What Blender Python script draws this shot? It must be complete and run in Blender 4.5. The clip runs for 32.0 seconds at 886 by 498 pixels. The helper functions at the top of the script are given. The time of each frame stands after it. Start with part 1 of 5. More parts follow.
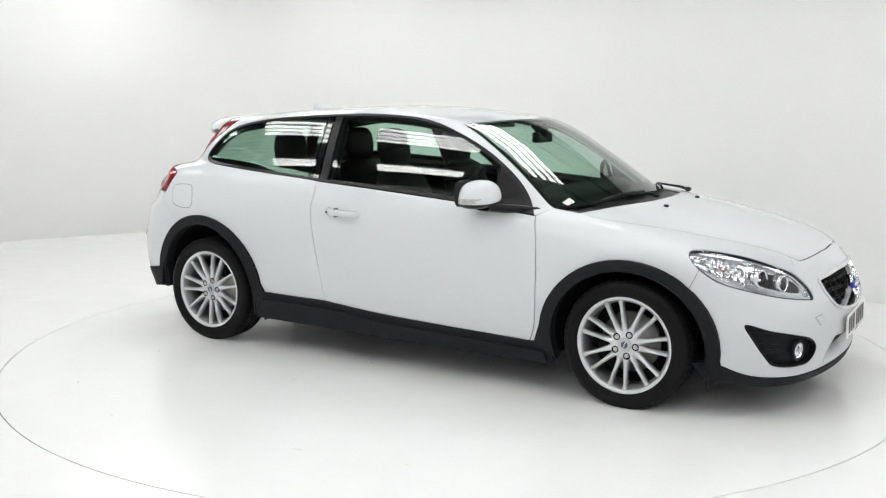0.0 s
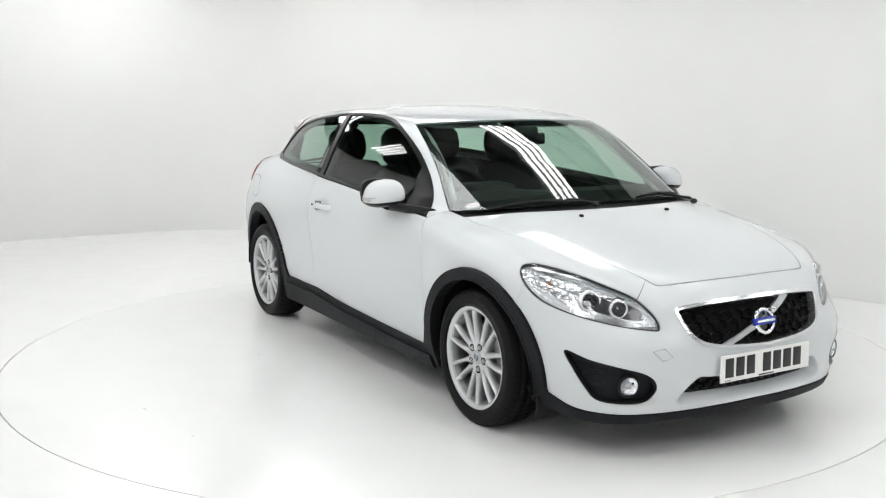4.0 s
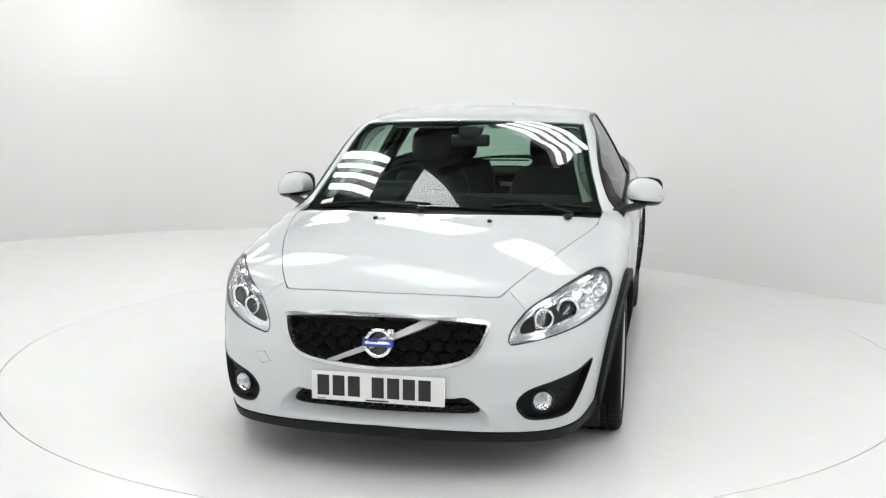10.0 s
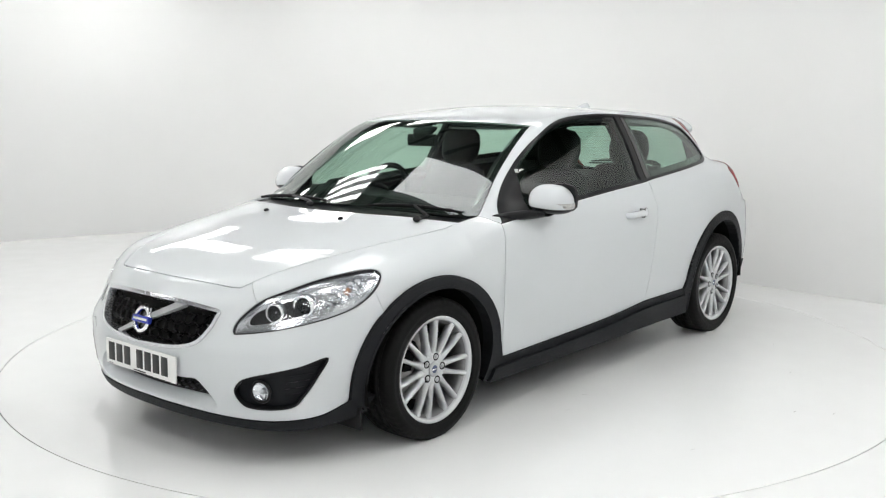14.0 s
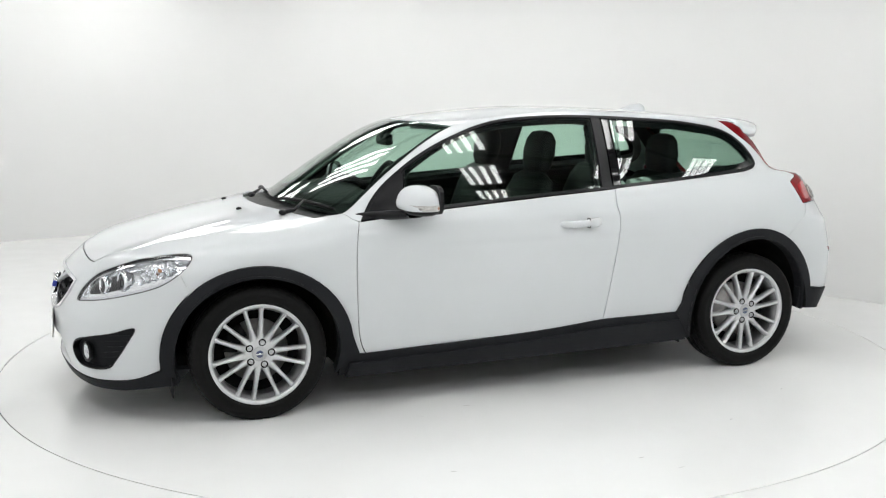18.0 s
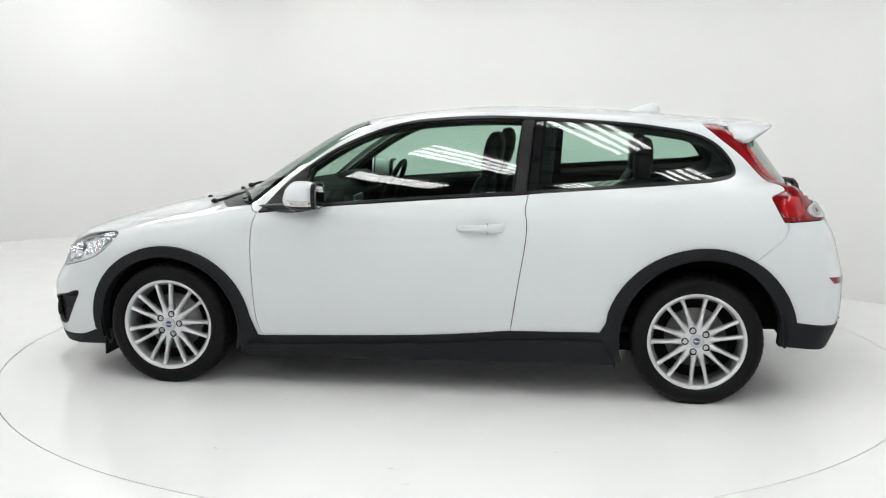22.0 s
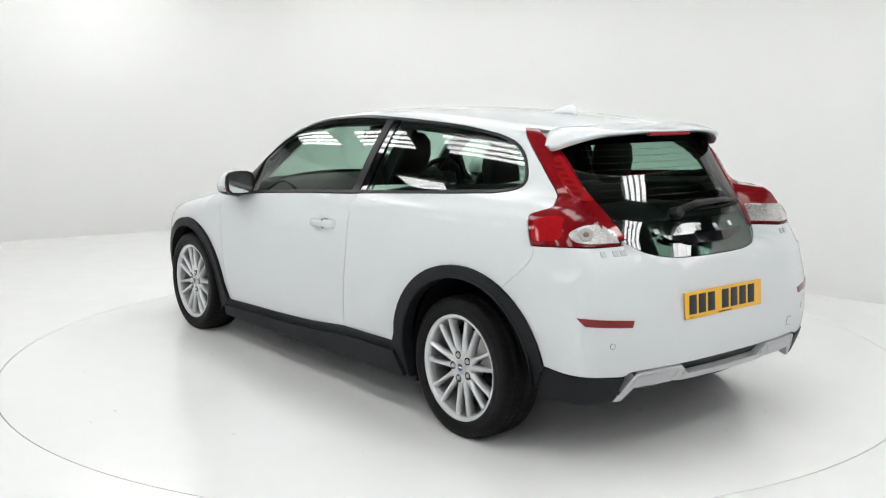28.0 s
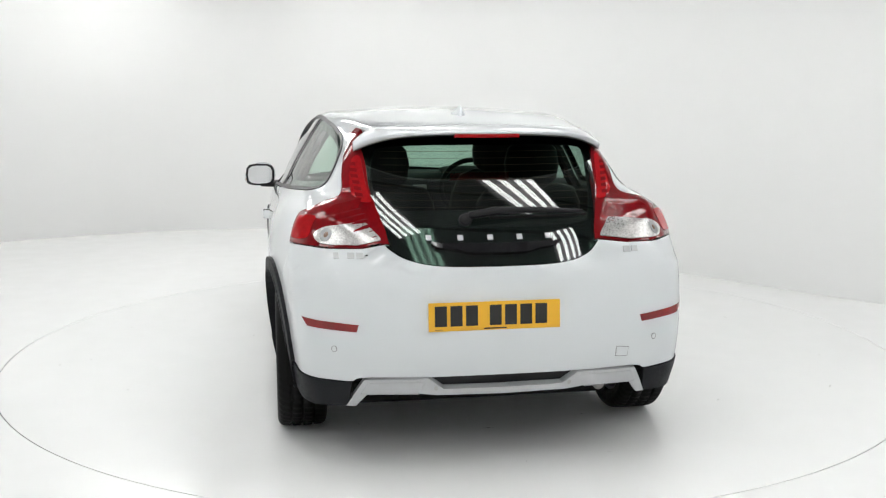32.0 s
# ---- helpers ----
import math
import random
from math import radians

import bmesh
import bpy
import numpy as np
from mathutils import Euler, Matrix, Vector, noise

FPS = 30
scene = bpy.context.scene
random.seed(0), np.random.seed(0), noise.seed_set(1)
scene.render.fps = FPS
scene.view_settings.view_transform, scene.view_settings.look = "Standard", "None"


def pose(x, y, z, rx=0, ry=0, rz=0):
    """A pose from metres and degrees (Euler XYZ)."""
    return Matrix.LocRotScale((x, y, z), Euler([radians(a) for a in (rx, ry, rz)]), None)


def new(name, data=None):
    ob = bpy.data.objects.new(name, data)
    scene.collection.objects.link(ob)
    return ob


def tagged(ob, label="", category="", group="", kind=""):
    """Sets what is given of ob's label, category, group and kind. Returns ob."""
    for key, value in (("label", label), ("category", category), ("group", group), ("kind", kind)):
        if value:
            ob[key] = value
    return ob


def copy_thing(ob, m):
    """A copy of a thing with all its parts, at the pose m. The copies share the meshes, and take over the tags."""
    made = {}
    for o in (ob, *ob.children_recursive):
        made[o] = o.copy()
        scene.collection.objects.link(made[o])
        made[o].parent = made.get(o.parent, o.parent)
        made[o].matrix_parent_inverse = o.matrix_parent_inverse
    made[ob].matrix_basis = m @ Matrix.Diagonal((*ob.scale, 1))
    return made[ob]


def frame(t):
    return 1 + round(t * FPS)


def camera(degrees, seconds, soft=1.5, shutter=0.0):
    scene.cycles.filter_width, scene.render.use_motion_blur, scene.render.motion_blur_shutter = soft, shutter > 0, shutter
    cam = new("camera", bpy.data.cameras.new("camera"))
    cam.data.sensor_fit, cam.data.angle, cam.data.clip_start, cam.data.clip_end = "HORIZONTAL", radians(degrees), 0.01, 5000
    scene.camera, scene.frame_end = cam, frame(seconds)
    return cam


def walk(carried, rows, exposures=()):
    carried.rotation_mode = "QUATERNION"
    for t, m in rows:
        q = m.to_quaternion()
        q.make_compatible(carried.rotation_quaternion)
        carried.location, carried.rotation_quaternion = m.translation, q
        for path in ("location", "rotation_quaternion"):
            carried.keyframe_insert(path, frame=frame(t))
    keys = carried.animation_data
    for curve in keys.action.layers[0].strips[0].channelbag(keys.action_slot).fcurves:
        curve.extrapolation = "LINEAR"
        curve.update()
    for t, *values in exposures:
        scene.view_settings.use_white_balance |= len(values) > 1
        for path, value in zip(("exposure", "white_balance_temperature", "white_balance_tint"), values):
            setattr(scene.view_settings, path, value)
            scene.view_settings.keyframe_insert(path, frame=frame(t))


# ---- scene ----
from mathutils import geometry

# ---- camera: it stands still on a tripod in front of the turntable ----
cam = camera(48.08, 32.0, soft=1.2)
EYE = pose(0, -5.818, 1.4565, 90 - 8.695, 0, 0.591)
walk(cam, [(0, EYE), (32, EYE)], exposures=[(0, 0.0), (32, 0.0)])

# ---- light: banks of tubes under the hall's roof, a dim hall round them ----
world = bpy.data.worlds.new("hall")
scene.world = world
world.use_nodes = True
world.node_tree.nodes["Background"].inputs[0].default_value = (0.8, 0.85, 0.9, 1)
world.node_tree.nodes["Background"].inputs[1].default_value = 0.05
TUBE_GLOW = 9.2


# ---- materials ----
def material(name, color, rough=0.5, metal=0.0, coat=0.0, grain=0.0, grain_size=40.0, bump=0.0, bump_size=200.0, spec=0.5, coat_rough=0.03, coat_ior=1.37):
    m = bpy.data.materials.new(name)
    m.use_nodes = True
    nt = m.node_tree
    b = nt.nodes["Principled BSDF"]
    b.inputs["Base Color"].default_value = (*color, 1)
    b.inputs["Roughness"].default_value = rough
    b.inputs["Metallic"].default_value = metal
    b.inputs["Specular IOR Level"].default_value = spec
    if coat:
        b.inputs["Coat Weight"].default_value = coat
        b.inputs["Coat Roughness"].default_value = coat_rough
        b.inputs["Coat IOR"].default_value = coat_ior
    if grain or bump:
        tc = nt.nodes.new("ShaderNodeTexCoord")
    if grain:
        n1, n2 = nt.nodes.new("ShaderNodeTexNoise"), nt.nodes.new("ShaderNodeTexNoise")
        n1.inputs["Scale"].default_value, n1.inputs["Detail"].default_value = grain_size, 5
        n2.inputs["Scale"].default_value, n2.inputs["Detail"].default_value = grain_size / 14, 3
        add, ramp = nt.nodes.new("ShaderNodeMath"), nt.nodes.new("ShaderNodeMapRange")
        add.operation = "ADD"
        mix = nt.nodes.new("ShaderNodeMix")
        mix.data_type, mix.blend_type = "RGBA", "MULTIPLY"
        mix.inputs["Factor"].default_value = 1
        mix.inputs[6].default_value = (*color, 1)
        for n in (n1, n2):
            nt.links.new(tc.outputs["Object"], n.inputs["Vector"])
        nt.links.new(n1.outputs["Fac"], add.inputs[0])
        nt.links.new(n2.outputs["Fac"], add.inputs[1])
        nt.links.new(add.outputs[0], ramp.inputs["Value"])
        ramp.inputs["From Min"].default_value, ramp.inputs["From Max"].default_value = 0.6, 1.4
        ramp.inputs["To Min"].default_value, ramp.inputs["To Max"].default_value = 1 - grain, 1 + grain
        nt.links.new(ramp.outputs[0], mix.inputs[7])
        nt.links.new(mix.outputs[2], b.inputs["Base Color"])
        rr = nt.nodes.new("ShaderNodeMapRange")
        nt.links.new(add.outputs[0], rr.inputs["Value"])
        rr.inputs["From Min"].default_value, rr.inputs["From Max"].default_value = 0.6, 1.4
        rr.inputs["To Min"].default_value, rr.inputs["To Max"].default_value = rough * 0.85, min(1, rough * 1.2)
        nt.links.new(rr.outputs[0], b.inputs["Roughness"])
    if bump:
        n3, bp = nt.nodes.new("ShaderNodeTexNoise"), nt.nodes.new("ShaderNodeBump")
        n3.inputs["Scale"].default_value, n3.inputs["Detail"].default_value = bump_size, 3
        bp.inputs["Strength"].default_value, bp.inputs["Distance"].default_value = bump, 0.002
        nt.links.new(tc.outputs["Object"], n3.inputs["Vector"])
        nt.links.new(n3.outputs["Fac"], bp.inputs["Height"])
        nt.links.new(bp.outputs[0], b.inputs["Normal"])
    return m


def glass(name, tint, rough=0.0, gloss=0.09):
    """A thin pane: it lets light straight through, tinted, and mirrors by its Fresnel gloss."""
    m = bpy.data.materials.new(name)
    m.use_nodes = True
    nt = m.node_tree
    nt.nodes.remove(nt.nodes["Principled BSDF"])
    tr, gl, mx, lw, pw, fr = (nt.nodes.new("ShaderNode" + k) for k in ("BsdfTransparent", "BsdfGlossy", "MixShader", "LayerWeight", "Math", "Math"))
    tr.inputs["Color"].default_value = (*tint, 1)
    gl.inputs["Roughness"].default_value = rough
    lw.inputs["Blend"].default_value = 0.5
    pw.operation, fr.operation = "POWER", "MULTIPLY_ADD"
    pw.inputs[1].default_value = 5.0
    fr.inputs[1].default_value, fr.inputs[2].default_value = 1 - gloss, gloss
    nt.links.new(lw.outputs["Facing"], pw.inputs[0])
    nt.links.new(pw.outputs[0], fr.inputs[0])
    nt.links.new(fr.outputs[0], mx.inputs[0])
    nt.links.new(tr.outputs[0], mx.inputs[1])
    nt.links.new(gl.outputs[0], mx.inputs[2])
    nt.links.new(mx.outputs[0], nt.nodes["Material Output"].inputs["Surface"])
    return m


def glow(name, color, strength):
    m = bpy.data.materials.new(name)
    m.use_nodes = True
    b = m.node_tree.nodes["Principled BSDF"]
    b.inputs["Base Color"].default_value = (*color, 1)
    b.inputs["Emission Color"].default_value = (*color, 1)
    b.inputs["Emission Strength"].default_value = strength
    return m


PAINT = material("white_car_paint", (0.625, 0.648, 0.662), 0.4, coat=1.0, spec=0.05, coat_rough=0.0, coat_ior=1.25)
CLADDING = material("grey_black_plastic", (0.010, 0.011, 0.013), 0.55, spec=0.18, grain=0.12, grain_size=60, bump=0.25, bump_size=900)
TRIM = material("satin_black_trim", (0.008, 0.008, 0.009), 0.35, spec=0.25, grain=0.1, grain_size=50)
GLOSS_BLACK = material("gloss_black", (0.006, 0.006, 0.007), 0.06, coat=0.5, grain=0.05)
# near-black for inner parts; also stands in for shade in wheels and gaps
DARK = material("matte_black_and_shade", (0.008, 0.008, 0.008), 0.8, spec=0.1, grain=0.15, grain_size=20)
RUBBER = material("tyre_rubber", (0.006, 0.006, 0.006), 0.5, spec=0.11, grain=0.18, grain_size=35, bump=0.3, bump_size=400)
ALLOY = material("silver_alloy", (0.58, 0.59, 0.60), 0.36, metal=0.5, grain=0.05, grain_size=60)
CAP_BLUE = material("dark_blue_cap", (0.06, 0.08, 0.16), 0.3, grain=0.05)
# alloy darkened for the shade inside the rims; also vents and lamp rings
ALLOY_DARK = material("dark_alloy_with_shade", (0.34, 0.34, 0.345), 0.4, metal=0.7, grain=0.2, grain_size=25)
STEEL = material("worn_steel", (0.40, 0.39, 0.38), 0.38, metal=0.9, grain=0.2, grain_size=25)
CHROME = material("chrome", (0.82, 0.83, 0.85), 0.07, metal=1.0, grain=0.02)
SILVER = material("silver_painted_plastic", (0.47, 0.48, 0.49), 0.4, metal=0.4, grain=0.05)
RED_LENS = material("red_lamp_lens", (0.17, 0.0015, 0.004), 0.35, coat=1.0, grain=0.3, grain_size=45, spec=0.05)
BRIGHT_RED = material("bright_red_lens", (0.34, 0.004, 0.007), 0.35, coat=1.0, spec=0.05, grain=0.25, grain_size=60)
DEEP_RED = material("red_reflector", (0.20, 0.008, 0.010), 0.18, coat=0.6, grain=0.2, grain_size=90)
AMBER = material("amber_bulb", (0.45, 0.22, 0.12), 0.15, coat=0.5, grain=0.05)
CLEAR_GLASS = glass("green_tinted_glass", (0.68, 0.84, 0.75), gloss=0.08)
SCREEN_GLASS = glass("windscreen_glass", (0.70, 0.86, 0.77))
REAR_GLASS = glass("dark_tinted_rear_glass", (0.50, 0.66, 0.58))
LENS = glass("clear_lamp_lens", (0.95, 0.96, 0.97), gloss=0.05)
INTERIOR = material("charcoal_interior", (0.009, 0.0095, 0.010), 0.7, spec=0.15, grain=0.2, grain_size=25, bump=0.08, bump_size=250)
LEATHER = material("black_leather", (0.007, 0.007, 0.0075), 0.5, spec=0.15, grain=0.15, grain_size=20, bump=0.08, bump_size=150)
HEADLINER = material("grey_headliner", (0.30, 0.32, 0.31), 0.9, grain=0.06, grain_size=50, bump=0.2)
PILLAR_TRIM = material("grey_pillar_trim", (0.10, 0.105, 0.10), 0.8, grain=0.08)
PLATE_WHITE = material("white_plate", (0.80, 0.80, 0.78), 0.35, coat=0.3, grain=0.02)
PLATE_YELLOW = material("yellow_plate", (0.78, 0.42, 0.02), 0.35, coat=0.3, grain=0.03)
INK = material("black_ink", (0.01, 0.01, 0.01), 0.4, grain=0.05)
BLUE = material("blue_enamel", (0.03, 0.05, 0.38), 0.2, coat=0.6, grain=0.05)
WHITE_PLASTIC = material("white_plastic", (0.75, 0.75, 0.74), 0.4, grain=0.03)
WALL = material("white_studio_wall", (0.77, 0.77, 0.765), 0.75, grain=0.012, grain_size=3, bump=0.05, bump_size=60)
FLOOR = material("white_gloss_floor", (0.86, 0.865, 0.86), 0.17, grain=0.015, grain_size=5, spec=0.45)
MESH_BLACK = material("black_mesh_plastic", (0.010, 0.010, 0.011), 0.28, spec=0.5, grain=0.1)
# near black on the gap's walls, so its shade is in the colour
PIT = material("turntable_gap_shade", (0.035, 0.035, 0.035), 0.8, spec=0.1, grain=0.2)
GAP = material("dark_gap", (0.10, 0.10, 0.095), 0.8, grain=0.2)
ROOF_SHEET = material("grey_roof_sheet", (0.28, 0.285, 0.29), 0.7, grain=0.15, grain_size=4)
ROOF_BEAM = material("painted_purlin", (0.045, 0.045, 0.048), 0.6, grain=0.1)
TUBE = glow("fluorescent_tube", (0.995, 1.0, 0.99), TUBE_GLOW)
DIFFUSER = glow("opal_diffuser", (0.98, 1.0, 0.995), 5.0)
BOWL = material("bright_lamp_bowl", (0.86, 0.87, 0.88), 0.13, metal=0.85, grain=0.06, grain_size=45, bump=0.7, bump_size=70)
FITTING = material("grey_enamel", (0.22, 0.22, 0.22), 0.6, grain=0.03)
SATIN_CHROME = material("satin_chrome", (0.74, 0.75, 0.77), 0.20, metal=0.92, grain=0.02)
HEATER_WIRE = material("heater_print", (0.10, 0.065, 0.045), 0.6, grain=0.1)
SCUFF = material("floor_scuff", (0.34, 0.33, 0.32), 0.6, grain=0.3)


# ---- mesh helpers ----
def part(name, bm, mat, parent=None, label="", smooth=True):
    me = bpy.data.meshes.new(name)
    bm.to_mesh(me)
    bm.free()
    return put(name, me, mat, parent, label, smooth)


def put(name, me, mat, parent=None, label="", smooth=True):
    if not me.materials:
        me.materials.append(mat)
    if smooth:
        me.shade_smooth()
    ob = new(name, me)
    ob.parent = parent
    if label:
        tagged(ob, label)
    return ob


def thing(name, label, category, group="", kind="", m=None):
    ob = new(name)
    ob.empty_display_size = 0.1
    if m is not None:
        ob.matrix_basis = m
    return tagged(ob, label, category, group, kind)


def raw(verts, faces):
    me = bpy.data.meshes.new("mesh")
    me.from_pydata([tuple(map(float, v)) for v in verts], [], [tuple(int(i) for i in f) for f in faces])
    me.update()
    return me


def box(x0, x1, y0, y1, z0, z1, bevel=0.0, seg=2, bm=None):
    own = bm is None
    bm = bm or bmesh.new()
    m = Matrix.Translation(((x0 + x1) / 2, (y0 + y1) / 2, (z0 + z1) / 2)) @ Matrix.Diagonal((x1 - x0, y1 - y0, z1 - z0, 1))
    r = bmesh.ops.create_cube(bm, size=1, matrix=m)
    if bevel:
        es = list({e for v in r["verts"] for e in v.link_edges})
        bmesh.ops.bevel(bm, geom=es, offset=bevel, segments=seg, affect="EDGES", profile=0.6)
    return bm


def sheet(rows, closed_u=False, closed_v=False):
    """A mesh over a grid of points, rows of equal length."""
    rows = [list(r) for r in rows]
    n, m = len(rows), len(rows[0])
    verts = [p for r in rows for p in r]
    faces = []
    for i in range(n if closed_u else n - 1):
        for j in range(m if closed_v else m - 1):
            a, b = i * m + j, i * m + (j + 1) % m
            c, e = ((i + 1) % n) * m + (j + 1) % m, ((i + 1) % n) * m + j
            faces.append((a, b, c, e))
    return raw(verts, faces)


def tube(points, radius, seg=8, close=False):
    """A round bar along points."""
    pts = [Vector(p) for p in points]
    rows = []
    up = Vector((0, 0, 1))
    for i, p in enumerate(pts):
        a, b = pts[max(i - 1, 0)] if not close else pts[i - 1], pts[min(i + 1, len(pts) - 1)] if not close else pts[(i + 1) % len(pts)]
        d = (b - a).normalized()
        n = d.cross(up if abs(d.z) < 0.95 else Vector((1, 0, 0))).normalized()
        q = d.cross(n)
        r = radius[i] if isinstance(radius, (list, tuple)) else radius
        rows.append([p + (n * math.cos(2 * math.pi * k / seg) + q * math.sin(2 * math.pi * k / seg)) * r for k in range(seg)])
    me = sheet(rows, closed_u=close, closed_v=True)
    if not close:
        bm = bmesh.new()
        bm.from_mesh(me)
        bmesh.ops.holes_fill(bm, edges=[e for e in bm.edges if e.is_boundary], sides=seg)
        bm.to_mesh(me)
        bm.free()
    return me


def spline(pts, n=10, close=False):
    """Points along a smooth line through pts; a None in the list makes the point before it a sharp corner."""
    runs, cur = [], []
    for q in pts:
        if q is None:
            runs.append(cur)
            cur = [cur[-1]]
        else:
            cur.append(tuple(q))
    if close and not runs:
        p = np.array(cur, float)
        k = len(p)
        out = []
        for i in range(k):
            a, b, c, e = p[i - 1], p[i], p[(i + 1) % k], p[(i + 2) % k]
            for u in np.linspace(0, 1, n, endpoint=False):
                out.append(0.5 * (2 * b + (c - a) * u + (2 * a - 5 * b + 4 * c - e) * u * u + (3 * b - a - 3 * c + e) * u**3))
        return np.array(out)
    if close:
        cur = cur + [runs[0][0]]
    runs.append(cur)
    out = []
    for r in runs:
        p = np.array(r, float)
        if len(p) < 2:
            continue
        p = np.vstack([2 * p[0] - p[1], p, 2 * p[-1] - p[-2]])
        for i in range(1, len(p) - 2):
            a, b, c, e = p[i - 1], p[i], p[i + 1], p[i + 2]
            for u in np.linspace(0, 1, n, endpoint=False):
                out.append(0.5 * (2 * b + (c - a) * u + (2 * a - 5 * b + 4 * c - e) * u * u + (3 * b - a - 3 * c + e) * u**3))
    if not close:
        out.append(np.array(runs[-1][-1], float))
    return np.array(out)


def keep_corners(line, step):
    """Split long edges of a closed outline, and drop points that lie closer than a third of the step."""
    out = []
    p = np.asarray(line, float)
    for i in range(len(p)):
        a, b = p[i], p[(i + 1) % len(p)]
        d = np.linalg.norm(b - a)
        if d < 1e-5:
            continue
        for u in np.linspace(0, 1, max(int(d / step), 1), endpoint=False):
            out.append(a + (b - a) * u)
    keep = [out[0]]
    for q in out[1:]:
        if np.linalg.norm(q - keep[-1]) > step * 0.12:
            keep.append(q)
    return np.array(keep)


def within(points, loop):
    x, y = points[:, 0], points[:, 1]
    ins = np.zeros(len(points), bool)
    for (x0, y0), (x1, y1) in zip(loop, np.roll(loop, -1, 0)):
        c = ((y0 > y) != (y1 > y)) & (x < (x1 - x0) * (y - y0) / (y1 - y0 + 1e-12) + x0)
        ins ^= c
    return ins


def inset(loop, d):
    """A closed outline moved inwards by d."""
    p = np.asarray(loop, float)
    a = np.sum(p[:, 0] * np.roll(p[:, 1], -1) - np.roll(p[:, 0], -1) * p[:, 1])
    e = np.roll(p, -1, 0) - np.roll(p, 1, 0)
    n = np.stack([-e[:, 1], e[:, 0]], 1) / np.maximum(np.linalg.norm(e, axis=1, keepdims=True), 1e-9)
    return p + n * d * (1 if a > 0 else -1)


def patch(name, kind, outer, mat, parent, holes=(), gap=0.002, off=0.0, thick=0.012, step=0.03, label="", tilt=0.0, field=None, bend=None):
    """A panel of the body: a flat outline laid on the surface, with a turned-in edge. Nose and tail drawings are (degrees, z)."""
    k = np.array([0.0125, 1.0]) if kind in ("nose", "tail") else np.ones(2)
    outer = np.asarray(outer, float)
    flag = outer[:, 2:3] if outer.shape[1] == 3 else 1.0
    loops = [keep_corners(inset(outer[:, :2] * k, gap * flag), step * 0.6)]
    loops += [keep_corners(inset(np.asarray(h, float) * k, -gap), step * 0.6) for h in holes]
    verts, edges = [], []
    for l in loops:
        o = len(verts)
        verts += list(l)
        edges += [(o + i, o + (i + 1) % len(l)) for i in range(len(l))]
    lo, hi = loops[0].min(0), loops[0].max(0)
    gx, gy = np.meshgrid(np.arange(lo[0] + step / 2, hi[0], step), np.arange(lo[1] + step / 2, hi[1], step))
    g = np.stack([gx.ravel(), gy.ravel()], 1)
    if len(g):
        ok = within(g, loops[0])
        for l in loops[1:]:
            ok &= ~within(g, l)
        allp = np.array(verts)
        g = g[ok]
        if len(g):
            near = np.min((g[:, None, 0] - allp[None, :, 0]) ** 2 + (g[:, None, 1] - allp[None, :, 1]) ** 2, 1)
            verts += list(g[near >= (step * 0.4) ** 2])
    out = geometry.delaunay_2d_cdt([Vector(v) for v in verts], edges, [], 0, 1e-6)
    v2 = np.array([tuple(v) for v in out[0]])
    tri = [tuple(f) for f in out[2]]
    mid = np.array([v2[list(f)].mean(0) for f in tri])
    ok = within(mid, loops[0])
    for l in loops[1:]:
        ok &= ~within(mid, l)
    tri = [f for f, o in zip(tri, ok) if o]
    p = lift(kind, v2 / k)
    n = slope(p)
    p = p + n * off
    if field:
        n = slope(p, field)
    if bend:
        n = bend(p, n)
    if tilt:
        n = np.array([tuple(Euler((0, radians(tilt), 0)).to_matrix() @ Vector(q)) for q in n])
    used = sorted({i for f in tri for i in f})
    number = {i: j for j, i in enumerate(used)}
    p, n = p[used], n[used]
    faces = []
    for f in tri:
        a, b, c = (number[i] for i in f)
        w = np.cross(p[b] - p[a], p[c] - p[a])
        faces.append((a, b, c) if w @ n[a] > 0 else (a, c, b))
    count, top = {}, len(p)
    for f in faces:
        for i in range(3):
            e = (f[i], f[(i + 1) % 3])
            count[e] = count.get(e, 0) + 1
    rim = [e for e in count if (e[1], e[0]) not in count]
    nv, nn = list(p), list(n)
    high, low = {}, {}
    rim_faces = []
    for a, b in rim:
        for i in (a, b):
            if i not in low:
                high[i], low[i] = len(nv), len(nv) + 1
                nv += [p[i], p[i] - n[i] * thick]
                nn += [n[i], n[i]]
        rim_faces.append((high[b], high[a], low[a], low[b]))
    me = raw(nv, faces + rim_faces)
    me.shade_smooth()
    sharp = me.attributes.new("sharp_face", "BOOLEAN", "FACE") if "sharp_face" not in me.attributes else me.attributes["sharp_face"]
    normals = []
    for poly in me.polygons:
        flat_face = poly.index >= len(faces)
        for vi in poly.vertices:
            normals.append(tuple(poly.normal) if flat_face else tuple(nn[vi]))
    me.normals_split_custom_set(normals)
    return put(name, me, mat, parent, label, smooth=False)


def mirrored(kind, loop):
    """The same outline on the other side of the car."""
    p = np.array(loop, float)
    if kind.startswith("left"):
        return kind.replace("left", "right"), p
    if kind in ("nose", "tail", "front", "rear"):
        return kind, p * [-1, 1]
    return kind, p * [1, -1]



# ---- the studio: turntable, floor, curved white walls, the hall's roof ----
def ring_sheet(r0, r1, z, seg=160):
    return sheet([[(r * math.cos(2 * math.pi * k / seg), r * math.sin(2 * math.pi * k / seg), z) for k in range(seg)] for r in (r0, r1)], closed_v=True)


DISC_R = 2.521


